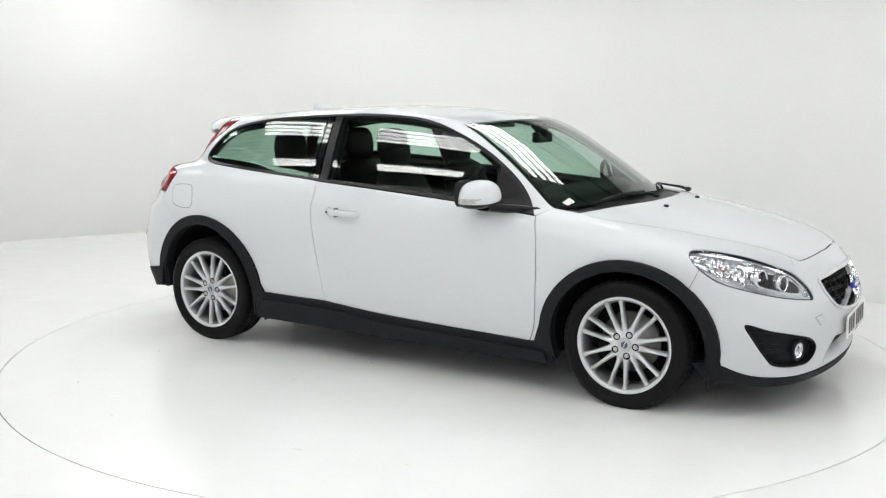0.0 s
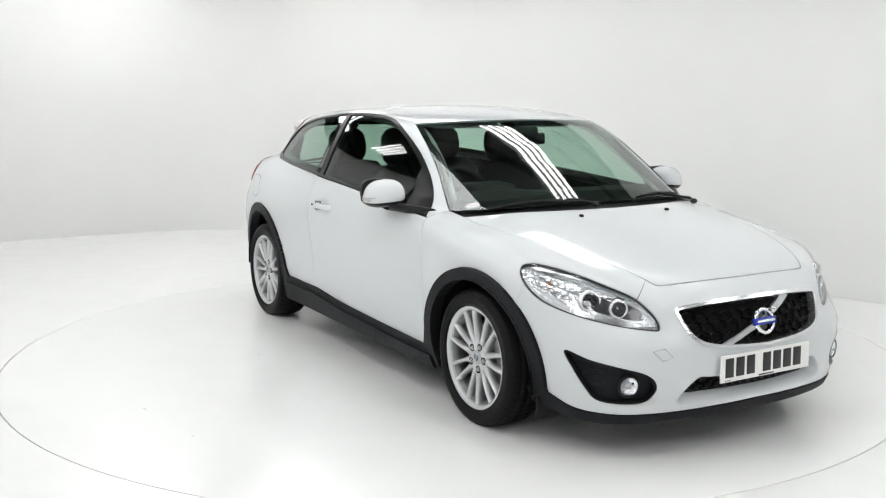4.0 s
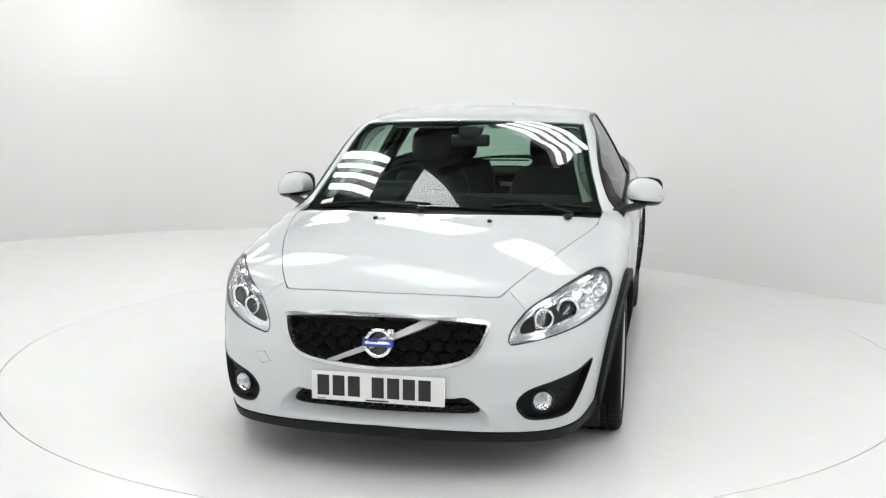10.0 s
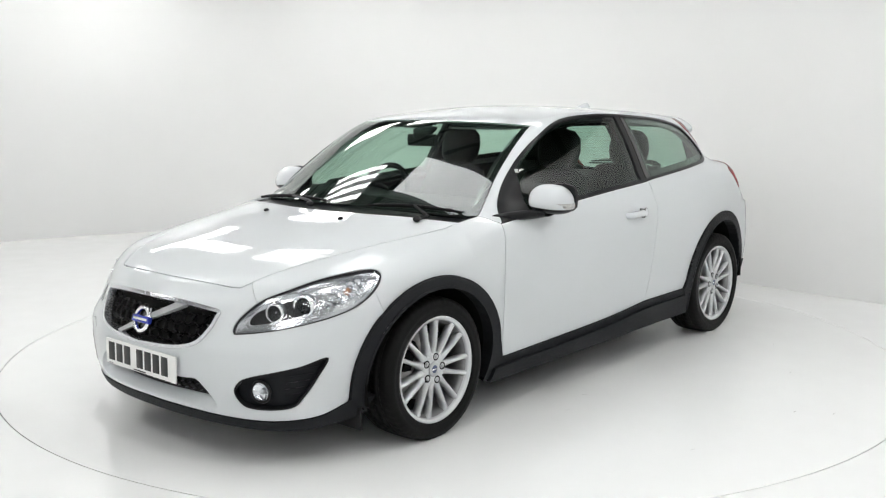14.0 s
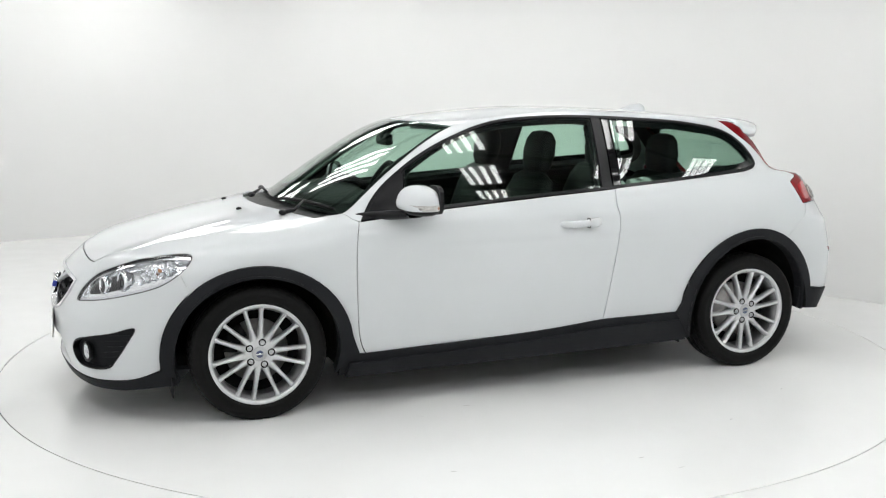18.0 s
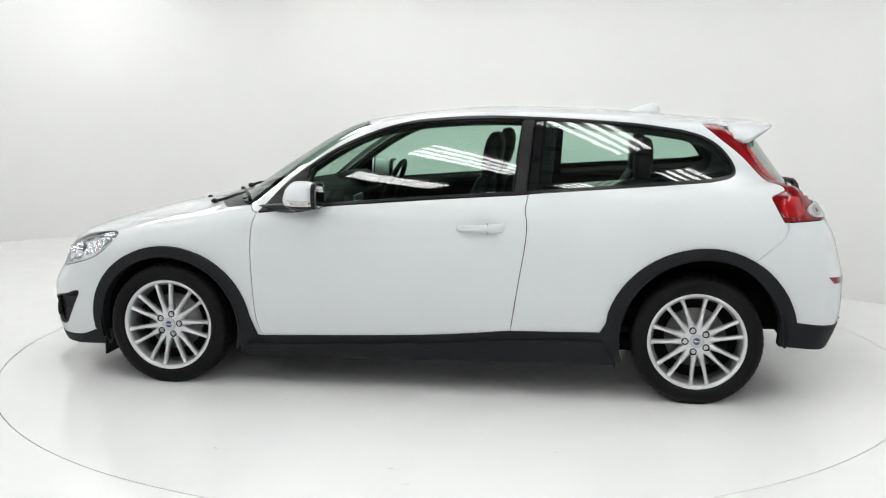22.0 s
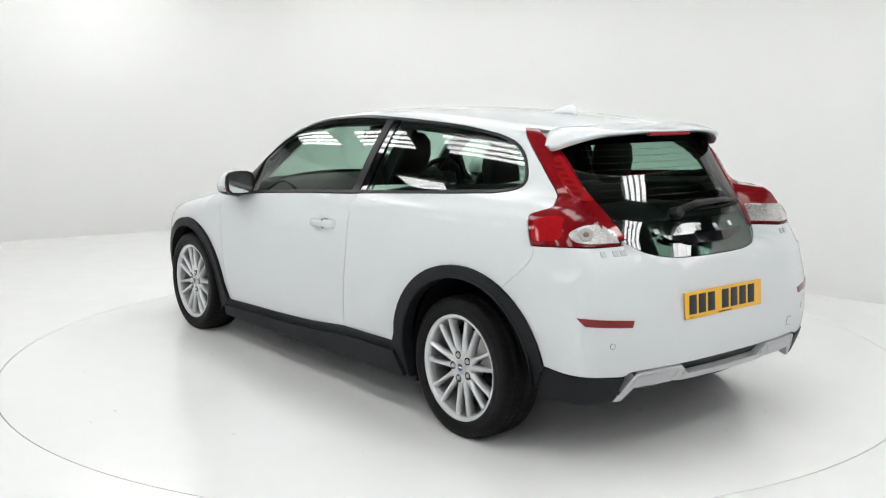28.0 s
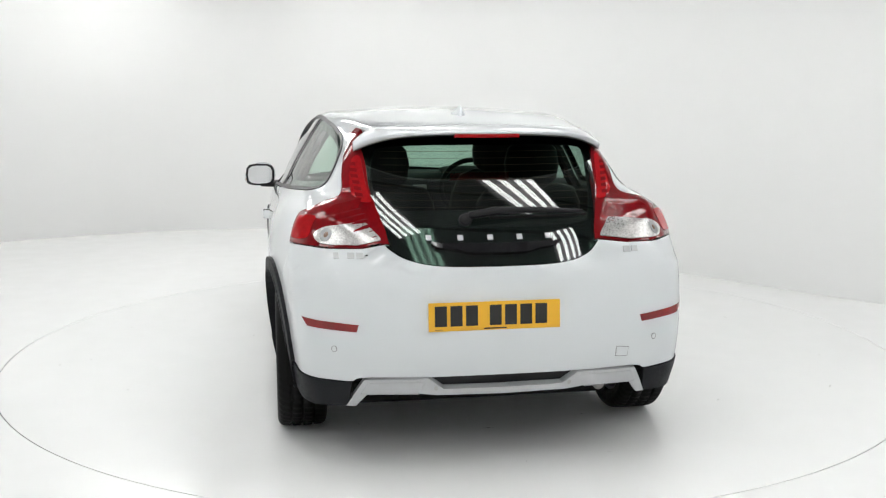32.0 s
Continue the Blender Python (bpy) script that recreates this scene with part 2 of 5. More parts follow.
def build_turntable():
    disc = thing("turntable", "white glossy round car turntable let flush into the floor", "turntable")
    seg = 160
    prof = [(DISC_R - 0.003, -0.008), (DISC_R - 0.003, -0.0005), (DISC_R - 0.0035, 0.0), (DISC_R * 0.6, 0.0), (DISC_R * 0.3, 0.0), (0.001, 0.0)]
    rows = [[(r * math.cos(2 * math.pi * k / seg), r * math.sin(2 * math.pi * k / seg), z) for k in range(seg)] for r, z in prof]
    me = sheet(rows, closed_v=True)
    part("disc", bmesh_of(me), FLOOR, disc, smooth=False)
    wall = [[(r * math.cos(2 * math.pi * k / seg), r * math.sin(2 * math.pi * k / seg), z) for k in range(seg)] for r, z in ((DISC_R - 0.0035, -0.006), (DISC_R - 0.0035, -0.03), (DISC_R - 0.3, -0.03))]
    part("rim_wall", bmesh_of(sheet(wall, closed_v=True)), PIT, disc, smooth=False)
    rnd = random.Random(4)
    for k in range(46):
        r, a, span = rnd.uniform(0.5, 2.3), rnd.uniform(0, 6.28), rnd.uniform(0.008, 0.05)
        w = rnd.uniform(0.0010, 0.0028)
        rows = [[((r + rnd.uniform(-0.003, 0.003) + e * w) * math.cos(a + span * u / r), (r + e * w) * math.sin(a + span * u / r), 0.0006) for e in (-1, 1)] for u in np.linspace(0, 1, 5)]
        part("scuff_mark", bmesh_of(sheet(rows)), SCUFF, disc, smooth=False)
    return disc


def bmesh_of(me):
    bm = bmesh.new()
    bm.from_mesh(me)
    bmesh.ops.recalc_face_normals(bm, faces=bm.faces)
    return bm


WALL_PLAN = spline([(-2.7, -6.3), (-3.7, -3.9), (-5.0, -1.5), (-5.75, 1.3), (-4.75, 3.85), (-3.46, 4.84), (-2.3, 5.2), (-1.3, 5.2), (-0.4, 4.72), (0.6, 3.78), (1.89, 2.40), (3.07, 1.11), (4.6, -0.55), (6.0, -3.0), (5.2, -6.4), (0, -7.4)], n=12, close=True)


def build_room():
    floor_outer = [(28 * math.cos(2 * math.pi * k / 160), 28 * math.sin(2 * math.pi * k / 160)) for k in range(160)]
    rows = [[(DISC_R + 0.003) * math.cos(2 * math.pi * k / 160), (DISC_R + 0.003) * math.sin(2 * math.pi * k / 160)] for k in range(160)]
    me = sheet([[(x, y, -0.005) for x, y in rows], [(x, y, 0.0) for x, y in rows], [(x * 1.6, y * 1.6, 0) for x, y in rows], [(x, y, 0) for x, y in floor_outer]], closed_v=True)
    put("floor", me, FLOOR, smooth=False)
    tagged(bpy.data.objects["floor"], "white glossy painted studio floor round the turntable", "floor", kind="structure")
    pit = put("turntable_pit", ring_sheet(0.5, DISC_R + 0.1, -0.032), PIT, smooth=False)
    tagged(pit, "dark gap under the rim of the turntable", "floor", kind="structure")
    # the wall sweeps round behind the turntable, with a rounded corner
    loops = {d: inset(WALL_PLAN, d) for d in (0.0, -0.12)}
    walls = []
    for a, b, za, zb in ((0.0, 0.0, 0.0, WALL_TOP), (0.0, -0.12, WALL_TOP, WALL_TOP), (-0.12, -0.12, WALL_TOP, 0.0)):
        n = 12 if a == b else 1
        walls.append([[(*p0, za + (zb - za) * i / n) if a == b else (*(p0 if i == 0 else p1), za) for p0, p1 in zip(loops[a], loops[b])] for i in range(n + 1)])
    bm = bmesh.new()
    for rows in walls:
        bm.from_mesh(sheet(rows, closed_v=True))
    ob = part("wall_studio", bm, WALL)
    tagged(ob, "smooth white curved studio wall with a rounded corner", "wall", kind="structure")
    # hall behind and above it
    hall = box(-16, 16, -18, 14, -0.05, ROOF_Z + 0.1)
    bmesh.ops.reverse_faces(hall, faces=hall.faces)
    bmesh.ops.delete(hall, geom=[f for f in hall.faces if abs(f.normal.z) > 0.5], context="FACES")
    tagged(part("wall_hall", hall, ROOF_SHEET, smooth=False), "dim grey sheet walls of the surrounding hall", "wall", kind="structure")
    rows = []
    n = 130
    for i in range(n + 1):
        x = -16 + 32 * i / n
        rows.append([(x, -18, ROOF_Z + (0.05 if i % 2 else 0)), (x, 14, ROOF_Z + (0.05 if i % 2 else 0))])
    me = sheet(rows)
    tagged(put("ceiling", me, ROOF_SHEET, smooth=False), "dark grey corrugated hall roof", "ceiling", kind="structure")
    for j in range(13):
        y = -14 + 2.0 * j
        tagged(part("trim_purlin", box(-16, 16, y - 0.05, y + 0.05, ROOF_Z - 0.2, ROOF_Z - 0.002), ROOF_BEAM, smooth=False), "dark steel purlin under the hall roof", "purlin", kind="structure")


def build_light_bank(m, proto=[]):
    if proto:
        return copy_thing(proto[0], m)
    t = thing("ceiling_light", "hanging grey fitting with four bright fluorescent tubes", "ceiling light", group="ceiling lights over the turntable", m=m)
    part("housing", box(-0.68, 0.68, -0.27, 0.27, 0.05, 0.09, 0.01), FITTING, t)
    for k in range(4):
        y = -0.189 + 0.126 * k
        part("fluorescent_tube", bmesh_of(tube([(-0.63, y, 0), (0.63, y, 0)], 0.032, 8)), TUBE, t)
    for x in (-0.655, 0.655):
        part("end_cap", box(x - 0.02, x + 0.02, -0.25, 0.25, -0.025, 0.05, 0.008), FITTING, t)
    proto.append(t)
    return t


WALL_TOP, ROOF_Z, LAMP_Z = 2.75, 5.4, 2.9
build_room()
turntable = build_turntable()
# rows of banks that run along the straight wall of the studio
along, across = Vector((0.62, -0.78, 0)).normalized(), Vector((0.78, 0.62, 0)).normalized()
turn = math.degrees(math.atan2(along.y, along.x))
room = inset(WALL_PLAN, 0.2)
for r in (-6.95, -5.3, -3.7, -2.05, -0.4, 1.25, 2.75):
    for s in (-7.9, -5.95, -4.0, -2.05, -0.15, 1.8, 3.75, 5.7):
        c = along * s + across * r
        ends = np.array([(c + along * 0.9 * e)[:2] for e in (-1, 0, 1)])
        if not within(ends, room).all() or (r, s) == (2.75, 1.8):
            continue
        m = pose(c.x, c.y, LAMP_Z, 0, 0, turn)
        if (r, s) == (-0.4, -0.15):
            panel = thing("light_panel", "hanging light panel with a plain opal diffuser", "ceiling light", group="ceiling lights over the turntable", m=m @ pose(0.18, 0.06, 0))
            part("housing", box(-0.83, 0.83, -0.27, 0.27, 0.02, 0.09, 0.01), FITTING, panel)
            part("diffuser", box(-0.76, 0.76, -0.20, 0.20, -0.02, 0.018, 0.006), DIFFUSER, panel)
        else:
            build_light_bank(m)
# one more bank added near the rounded corner to brighten the left wall
build_light_bank(pose(-3.3, 3.75, LAMP_Z, 0, 0, 25))

# ---- the car's outer surface: a smooth solid in the car's own space (x ahead, y left, z up) ----
def curve(*pairs):
    """A smooth curve through (at, value) pairs."""
    xs, ys = np.array(pairs[0::2], float), np.array(pairs[1::2], float)
    k = np.argsort(xs)
    xs, ys = xs[k], ys[k]
    h, d = np.diff(xs), np.diff(ys) / np.diff(xs)
    m = np.zeros(len(xs))
    m[0], m[-1] = d[0], d[-1]
    for i in range(1, len(xs) - 1):
        m[i] = (d[i - 1] * h[i] + d[i] * h[i - 1]) / (h[i - 1] + h[i])
        if d[i - 1] * d[i] < 0:
            m[i] *= 0.3

    def at(x):
        x = np.asarray(x, float)
        i = np.clip(np.searchsorted(xs, x) - 1, 0, len(h) - 1)
        u = np.clip((x - xs[i]) / h[i], 0, 1)
        a, b = 2 * u**3 - 3 * u**2 + 1, u**3 - 2 * u**2 + u
        inside = a * ys[i] + b * h[i] * m[i] + (1 - a) * ys[i + 1] + (u**3 - u**2) * h[i] * m[i + 1]
        return inside + np.minimum(x - xs[0], 0) * m[0] + np.maximum(x - xs[-1], 0) * m[-1]
    return at


def smax(a, b, k):
    h = np.maximum(k - np.abs(a - b), 0) / k
    return np.maximum(a, b) + h * h * k * 0.25


half_width = curve(-2.1, 0.765, -1.75, 0.822, -1.3, 0.885, -0.5, 0.893, 0.3, 0.89, 0.85, 0.885, 1.3, 0.878, 1.6, 0.852, 1.8, 0.81, 2.0, 0.75, 2.2, 0.66)
tuck = curve(0.10, 0.09, 0.20, 0.055, 0.30, 0.032, 0.42, 0.014, 0.55, 0.004, 0.66, 0.0, 0.80, 0.004, 0.88, 0.02, 0.95, 0.045, 1.05, 0.11, 1.2, 0.25)
hood_line = curve(2.25, 0.61, 2.1, 0.685, 1.9, 0.765, 1.6, 0.845, 1.3, 0.905, 1.0, 0.948, 0.8, 0.94, 0.5, 0.955, 0.0, 0.985, -0.5, 1.015, -1.0, 1.05, -1.5, 1.06, -1.8, 1.03, -2.1, 0.96)
nose_line = curve(0.10, 2.12, 0.18, 2.165, 0.27, 2.195, 0.37, 2.205, 0.46, 2.204, 0.56, 2.183, 0.62, 2.155, 0.69, 2.118, 0.76, 2.07, 0.9, 1.90)
tail_line = curve(0.10, -1.95, 0.25, -2.01, 0.40, -2.068, 0.58, -2.075, 0.70, -2.05, 0.80, -2.02, 0.90, -1.965, 1.0, -1.91, 1.1, -1.84)
cabin_width = curve(1.1, 0.73, 0.83, 0.77, 0.4, 0.815, 0.0, 0.83, -0.5, 0.83, -1.0, 0.80, -1.5, 0.725, -1.9, 0.645)
cabin_lean = curve(0.8, 0.46, 0.0, 0.47, -0.5, 0.49, -1.0, 0.54, -1.5, 0.60, -1.9, 0.65)
roof_line = curve(0.6, 1.30, 0.35, 1.347, 0.157, 1.374, 0.0, 1.390, -0.3, 1.408, -0.64, 1.403, -0.95, 1.388, -1.27, 1.363, -1.525, 1.338, -1.79, 1.30)
screen_line = curve(0.90, 1.165, 0.971, 1.06, 1.141, 0.799, 1.239, 0.637, 1.322, 0.476, 1.40, 0.29)
hatch_line = curve(1.40, -1.545, 1.25, -1.655, 1.1, -1.765, 0.95, -1.88, 0.80, -1.995, 0.7, -2.07)

pane_width = curve(0.78, 0.22, 0.805, 0.26, 0.825, 0.345, 0.86, 0.415, 0.91, 0.463, 0.97, 0.498, 1.03, 0.517, 1.1, 0.521, 1.2, 0.50, 1.3, 0.48)


def solid(x, y, z, trimmed=True):
    """Below zero inside the body, about metres off the surface."""
    y = np.abs(y)
    low = y - (half_width(x) - tuck(z)) + 0.02 * np.exp(-(((x + 0.282) / 0.055) ** 2) - ((z - 0.834) / 0.042) ** 2)
    w = np.clip((z - 0.45) / 0.12, 0, 1)
    w = w * w * (3 - 2 * w)
    front = (x - (nose_line(z) - (0.30 + 0.13 * w) * y**2 - (1 - w) * y**8 - w * 0.28 * y**6)) * 0.9
    back = ((tail_line(z) + 0.09 * y**2 + 0.35 * y**6) - x) * 0.95
    deck = (z - (hood_line(x) - 0.075 * (y / 0.8) ** 3.2 * np.clip((x - 0.7) / 0.4, 0, 1))) * 0.96
    lower = smax(smax(low, deck, 0.09), smax(front, back, 0.02), 0.07)
    hatch = ((hatch_line(z) + 0.30 * y**2 + 0.5 * y**4) - x) * 0.8
    free = np.clip((y - pane_width(z) - 0.015) / 0.13, 0, 1)
    cut = hatch - 0.16 * free * free * (3 - 2 * free) - 0.10 * np.clip((0.795 - z) / 0.05, 0, 1)
    up = np.maximum(z - 0.95, -0.08)
    side = (y - (cabin_width(x) - (cabin_lean(x) - 0.09) * up - 0.35 * up * np.abs(up))) * 0.88
    top = z - (roof_line(x) - 0.026 * (y / 0.55) ** 2)
    screen = (x - (screen_line(z) - 0.47 * y**2)) * 0.54
    cabin = smax(smax(side, top, 0.05), smax(screen, hatch, 0.02), 0.045)
    cabin = smax(cabin, 0.80 - z, 0.03)
    body = -smax(-lower, -cabin, 0.05 - 0.04 * np.clip((x - 0.75) / 0.2, 0, 1))
    return smax(body, cut, 0.008) if trimmed else body


def tail_field(x, y, z):
    return solid(x, y, z, False)


def side_field(x, y, z):
    up = np.maximum(z - 0.95, -0.08)
    return np.abs(y) - (cabin_width(x) - (cabin_lean(x) - 0.09) * up - 0.35 * up * np.abs(up))


def screen_field(x, y, z):
    return x - (screen_line(z) - 0.47 * y**2)


def hatch_field(x, y, z):
    return (hatch_line(z) + 0.30 * y**2 + 0.5 * y**4) - x


def slope(p, field=solid):
    e = 0.004
    d = np.eye(3) * e
    g = np.stack([field(*(p + v).T) - field(*(p - v).T) for v in d], 1)
    return g / np.maximum(np.linalg.norm(g, axis=1, keepdims=True), 1e-9)


def spin(n, axis, degrees):
    """Directions turned about the x, y or z axis (0, 1, 2), each by its own angle."""
    a, b = (axis + 1) % 3, (axis + 2) % 3
    c, q = np.cos(np.radians(degrees)), np.sin(np.radians(degrees))
    out = np.array(n, float)
    out[:, a], out[:, b] = n[:, a] * c - n[:, b] * q, n[:, a] * q + n[:, b] * c
    return out


def bend_rear_normals(p, n):
    """Bends only the shading normals, so lamp reflections fall to fit the camera's view."""
    return spin(spin(n, 1, 9.45 + 81.4 * (np.maximum(p[:, 2], 0.89) - 1.08)), 2, 22.6 * p[:, 1])


def bend_side_normals(p, n):
    """Side glass: shading normals turned to fit lamp reflections to the camera's view."""
    s = np.sign(p[:, 1])
    return spin(spin(n, 0, s * (-5.2 + 22.0 * (p[:, 2] - 1.08))), 2, s * (-0.8 * (p[:, 0] + 0.4) - 1.0))


def cast(start, way, reach):
    """Where rays that come from outside meet the body: starts, unit ways inwards, the length to search."""
    s = np.zeros(len(start))
    last = np.zeros(len(start))
    live = np.arange(len(start))
    for _ in range(90):
        f = solid(*(start[live] + way[live] * s[live, None]).T)
        on = (f > 2e-5) & (s[live] < reach)
        live, f = live[on], f[on]
        if not len(live):
            break
        last[live] = s[live]
        s[live] = np.minimum(s[live] + np.maximum(f * 0.72, 2e-5), reach)
    near, far = last, np.maximum(s, last)
    for _ in range(12):
        mid = (near + far) / 2
        v = solid(*(start + way * mid[:, None]).T) <= 0
        far, near = np.where(v, mid, far), np.where(v, near, mid)
    return start + way * far[:, None]


def lift(kind, uv):
    """Points of a flat drawing laid on the body. left, right: (x, z); left_shoulder: (x, z - y); top: (x, y); front, rear: (y, z); nose, tail: (y round the end in degrees, z)."""
    uv = np.asarray(uv, float)
    a, b, one, nil = uv[:, 0], uv[:, 1], np.ones(len(uv)), np.zeros(len(uv))
    if kind in ("left", "right"):
        sign = 1 if kind == "left" else -1
        return cast(np.stack([a, 1.2 * sign * one, b], 1), np.stack([nil, -sign * one, nil], 1), 1.15)
    if kind in ("left_shoulder", "right_shoulder"):
        sign, r = (1 if kind[0] == "l" else -1), math.sqrt(0.5) * one
        return cast(np.stack([a, sign * (1.3 - b / 2), 1.3 + b / 2], 1), np.stack([nil, -sign * r, -r], 1), 1.9)
    if kind == "top":
        return cast(np.stack([a, b, 1.7 * one], 1), np.stack([nil, nil, -one], 1), 1.3)
    if kind in ("front", "rear"):
        sign = 1 if kind == "front" else -1
        return cast(np.stack([2.5 * sign * one, a, b], 1), np.stack([-sign * one, nil, nil], 1), 2.4)
    sign, axis = (1, 1.2) if kind == "nose" else (-1, -1.2)
    t = np.radians(a)
    way = np.stack([-np.cos(t) * sign, -np.sin(t), nil], 1)
    return cast(np.stack([axis * one, nil, b], 1) - way * 1.6, way, 1.6)


def flat(kind, p):
    """The drawing's coordinates of points in the car's space."""
    p = np.asarray(p, float)
    if kind in ("left", "right"):
        return p[:, [0, 2]]
    if kind in ("left_shoulder", "right_shoulder"):
        return np.stack([p[:, 0], p[:, 2] - np.abs(p[:, 1])], 1)
    if kind == "top":
        return p[:, [0, 1]]
    if kind in ("front", "rear"):
        return p[:, [1, 2]]
    sign, axis = (1, 1.2) if kind == "nose" else (-1, -1.2)
    return np.stack([np.degrees(np.arctan2(p[:, 1], (p[:, 0] - axis) * sign)), p[:, 2]], 1)


# ---- the car ----
car = thing("car", "white three-door hatchback with dark grey cladding parked on the turntable", "car")


def both(name, kind, loop, mat, holes=(), **kw):
    """The same panel on the left and the right side."""
    made = [patch(name, kind, loop, mat, kw.pop("parent", car), holes, **kw)]
    k2, l2 = mirrored(kind, np.asarray(loop)[:, :2])
    if np.asarray(loop).shape[1] == 3:
        l2 = np.c_[l2, np.asarray(loop)[:, 2]]
    h2 = [mirrored(kind, h)[1] for h in holes]
    made.append(patch(name, k2, l2, mat, car, h2, **kw))
    return made


def path(*lines):
    return np.vstack([np.asarray(l, float)[:, :2] for l in lines])


def flat3(kind, source, line):
    """A line drawn in one view, as it shows in another."""
    return flat(kind, lift(source, np.asarray(line, float)[:, :2]))


def arch(cx, a, b, z0, z1, n=26, cz=0.308, fore=None):
    """The outline of a wheel arch from the rear foot over the top to the front foot."""
    t0, t1 = math.asin((z0 - cz) / b), math.asin((z1 - cz) / b)
    return np.array([(cx + (fore if fore and t < math.pi / 2 else a) * math.cos(t), cz + b * math.sin(t)) for t in np.linspace(math.pi - t0, t1, n)])


# main lines, left side
BELT = spline([(0.834, 0.889), (0.547, 0.921), (0.272, 0.944), (-0.141, 0.974), (-0.512, 0.997), (-0.972, 1.028), (-1.375, 1.055)], 6)
DLO_BACK = spline([(-1.375, 1.055), (-1.464, 1.072), (-1.495, 1.100), (-1.479, 1.152), (-1.421, 1.222), (-1.341, 1.269), (-1.243, 1.297)], 6)
DLO_TOP = spline([(-1.243, 1.297), (-1.014, 1.328), (-0.724, 1.348), (-0.537, 1.357), (-0.293, 1.363), (-0.002, 1.348), (0.17, 1.318), (0.31, 1.272), (0.449, 1.209), (0.588, 1.124), (0.725, 1.017), (0.834, 0.889)], 6)
DLO = path(BELT[:-1], DLO_BACK[:-1], DLO_TOP[:-1])
DOOR_FRONT = spline([(0.845, 0.885), (0.862, 0.80), (0.868, 0.647), (0.858, 0.394), (0.840, 0.300), (0.817, 0.254)], 8)
DOOR_BACK = spline([(-0.433, 0.325), (-0.471, 0.565), (-0.503, 0.76), (-0.509, 0.86), (-0.500, 0.925), (-0.512, 0.995)], 8)
SILL_TOP = spline([(0.817, 0.254), (-0.004, 0.288), (-0.433, 0.325)], 8)
FRONT_ARCH = path([(0.852, 0.262), (0.872, 0.315)], arch(1.32, 0.435, 0.402, 0.36, 0.262))
REAR_ARCH = path(arch(-1.352, 0.437, 0.447, 0.405, 0.44, fore=0.468), [(-0.896, 0.385), (-0.866, 0.336)])
SCREEN_EDGE = spline([(0.900, 0.745), (0.77, 0.705), (0.64, 0.668), (0.42, 0.625), (0.30, 0.598)], 8)
ROOF_EDGE = spline([(0.30, 0.598), (0.0, 0.585), (-0.6, 0.568), (-1.2, 0.525), (-1.47, 0.478)], 10)
HOOD_EDGE = spline([(1.03, 0.742), (1.19, 0.722), (1.56, 0.618), (1.835, 0.518), (1.978, 0.448), (2.014, 0.400), (2.037, 0.24), (2.047, 0)], 8)
HOOD_CORNER = int(np.argmin(np.abs(HOOD_EDGE[:, 0] - 1.972)))
LAMP_OUT = spline([(74, 1.325), (62.5, 1.20), (56.5, 1.11), (53.5, 1.055), (53.8, 1.025), (57, 1.008), (59.5, 0.99), (59.2, 0.94), (58, 0.878)], 6)
LAMP_IN = spline([(32.5, 0.880), (35, 0.935), (40.5, 1.02), (46, 1.10), (51, 1.19), (56, 1.25), (66, 1.322)], 6)
HEADLAMP = spline([(28.5, 0.542), (29.0, 0.58), (31.4, 0.625), (34.8, 0.667), (40.7, 0.705), (47.5, 0.740), (55, 0.762), (61.5, 0.770), (63.8, 0.752), (62.0, 0.700), (57.0, 0.640), (50.5, 0.603), (40, 0.562), (31, 0.540)], 6, close=True)



def joined(line):
    """Marks a line along which two panels meet with no gap."""
    line = np.asarray(line, float)
    return np.c_[line[:, :2], np.zeros(len(line))]


def outline(*lines):
    out = []
    for l in lines:
        l = np.asarray(l, float)
        out.append(l if l.shape[1] == 3 else np.c_[l, np.ones(len(l))])
    out = np.vstack(out)
    keep = [0] + [i for i in range(1, len(out)) if np.linalg.norm(out[i, :2] - out[i - 1, :2]) > 1e-4]
    return out[keep]


def whole(half):
    """A half outline from the middle line outwards and back to it, with its mirror image."""
    half = np.asarray(half, float)
    m = half[::-1].copy()
    m[:, 0] *= -1
    return outline(half, m)


belt_door = BELT[BELT[:, 0] > -0.505][::-1] - [0, 0.003]
both("door", "left", outline(belt_door, DOOR_FRONT, SILL_TOP, DOOR_BACK), PAINT, step=0.024, label="white painted front door")
thin = lambda line: np.c_[np.asarray(line, float)[:, :2], np.full(len(line), 0.35)]
# the side frame: front pillar, roof rail, rear pillar and rear wing in one pressing
SH = "left_shoulder"
sh = lambda source, line: flat3(SH, source, line)
screen_sh, roof_sh, lamp_sh = sh("top", SCREEN_EDGE), sh("top", ROOF_EDGE), sh("tail", LAMP_OUT)
QUARTER_SEAM = spline([(-1.719, 0.875), (-1.722, 0.84), (-1.69, 0.79), (-1.575, 0.692)], 6)
rear_arch_side = REAR_ARCH[REAR_ARCH[:, 0] > -1.575]
pillar_foot = [(0.845, 0.888), (0.872, 0.897)]
both("side_frame", SH, outline(sh("left", pillar_foot), screen_sh, joined(roof_sh), lamp_sh, thin(sh("left", QUARTER_SEAM)), sh("left", rear_arch_side), sh("left", [(-0.84, 0.332), (-0.433, 0.325)]), sh("left", DOOR_BACK), sh("left", path(BELT[BELT[:, 0] < -0.52], DLO_BACK, DLO_TOP))), PAINT, label="white painted rear wing and pillars")
hood_side, hood_nose = HOOD_EDGE[:HOOD_CORNER + 1], HOOD_EDGE[HOOD_CORNER:]
HL = np.asarray(HEADLAMP)
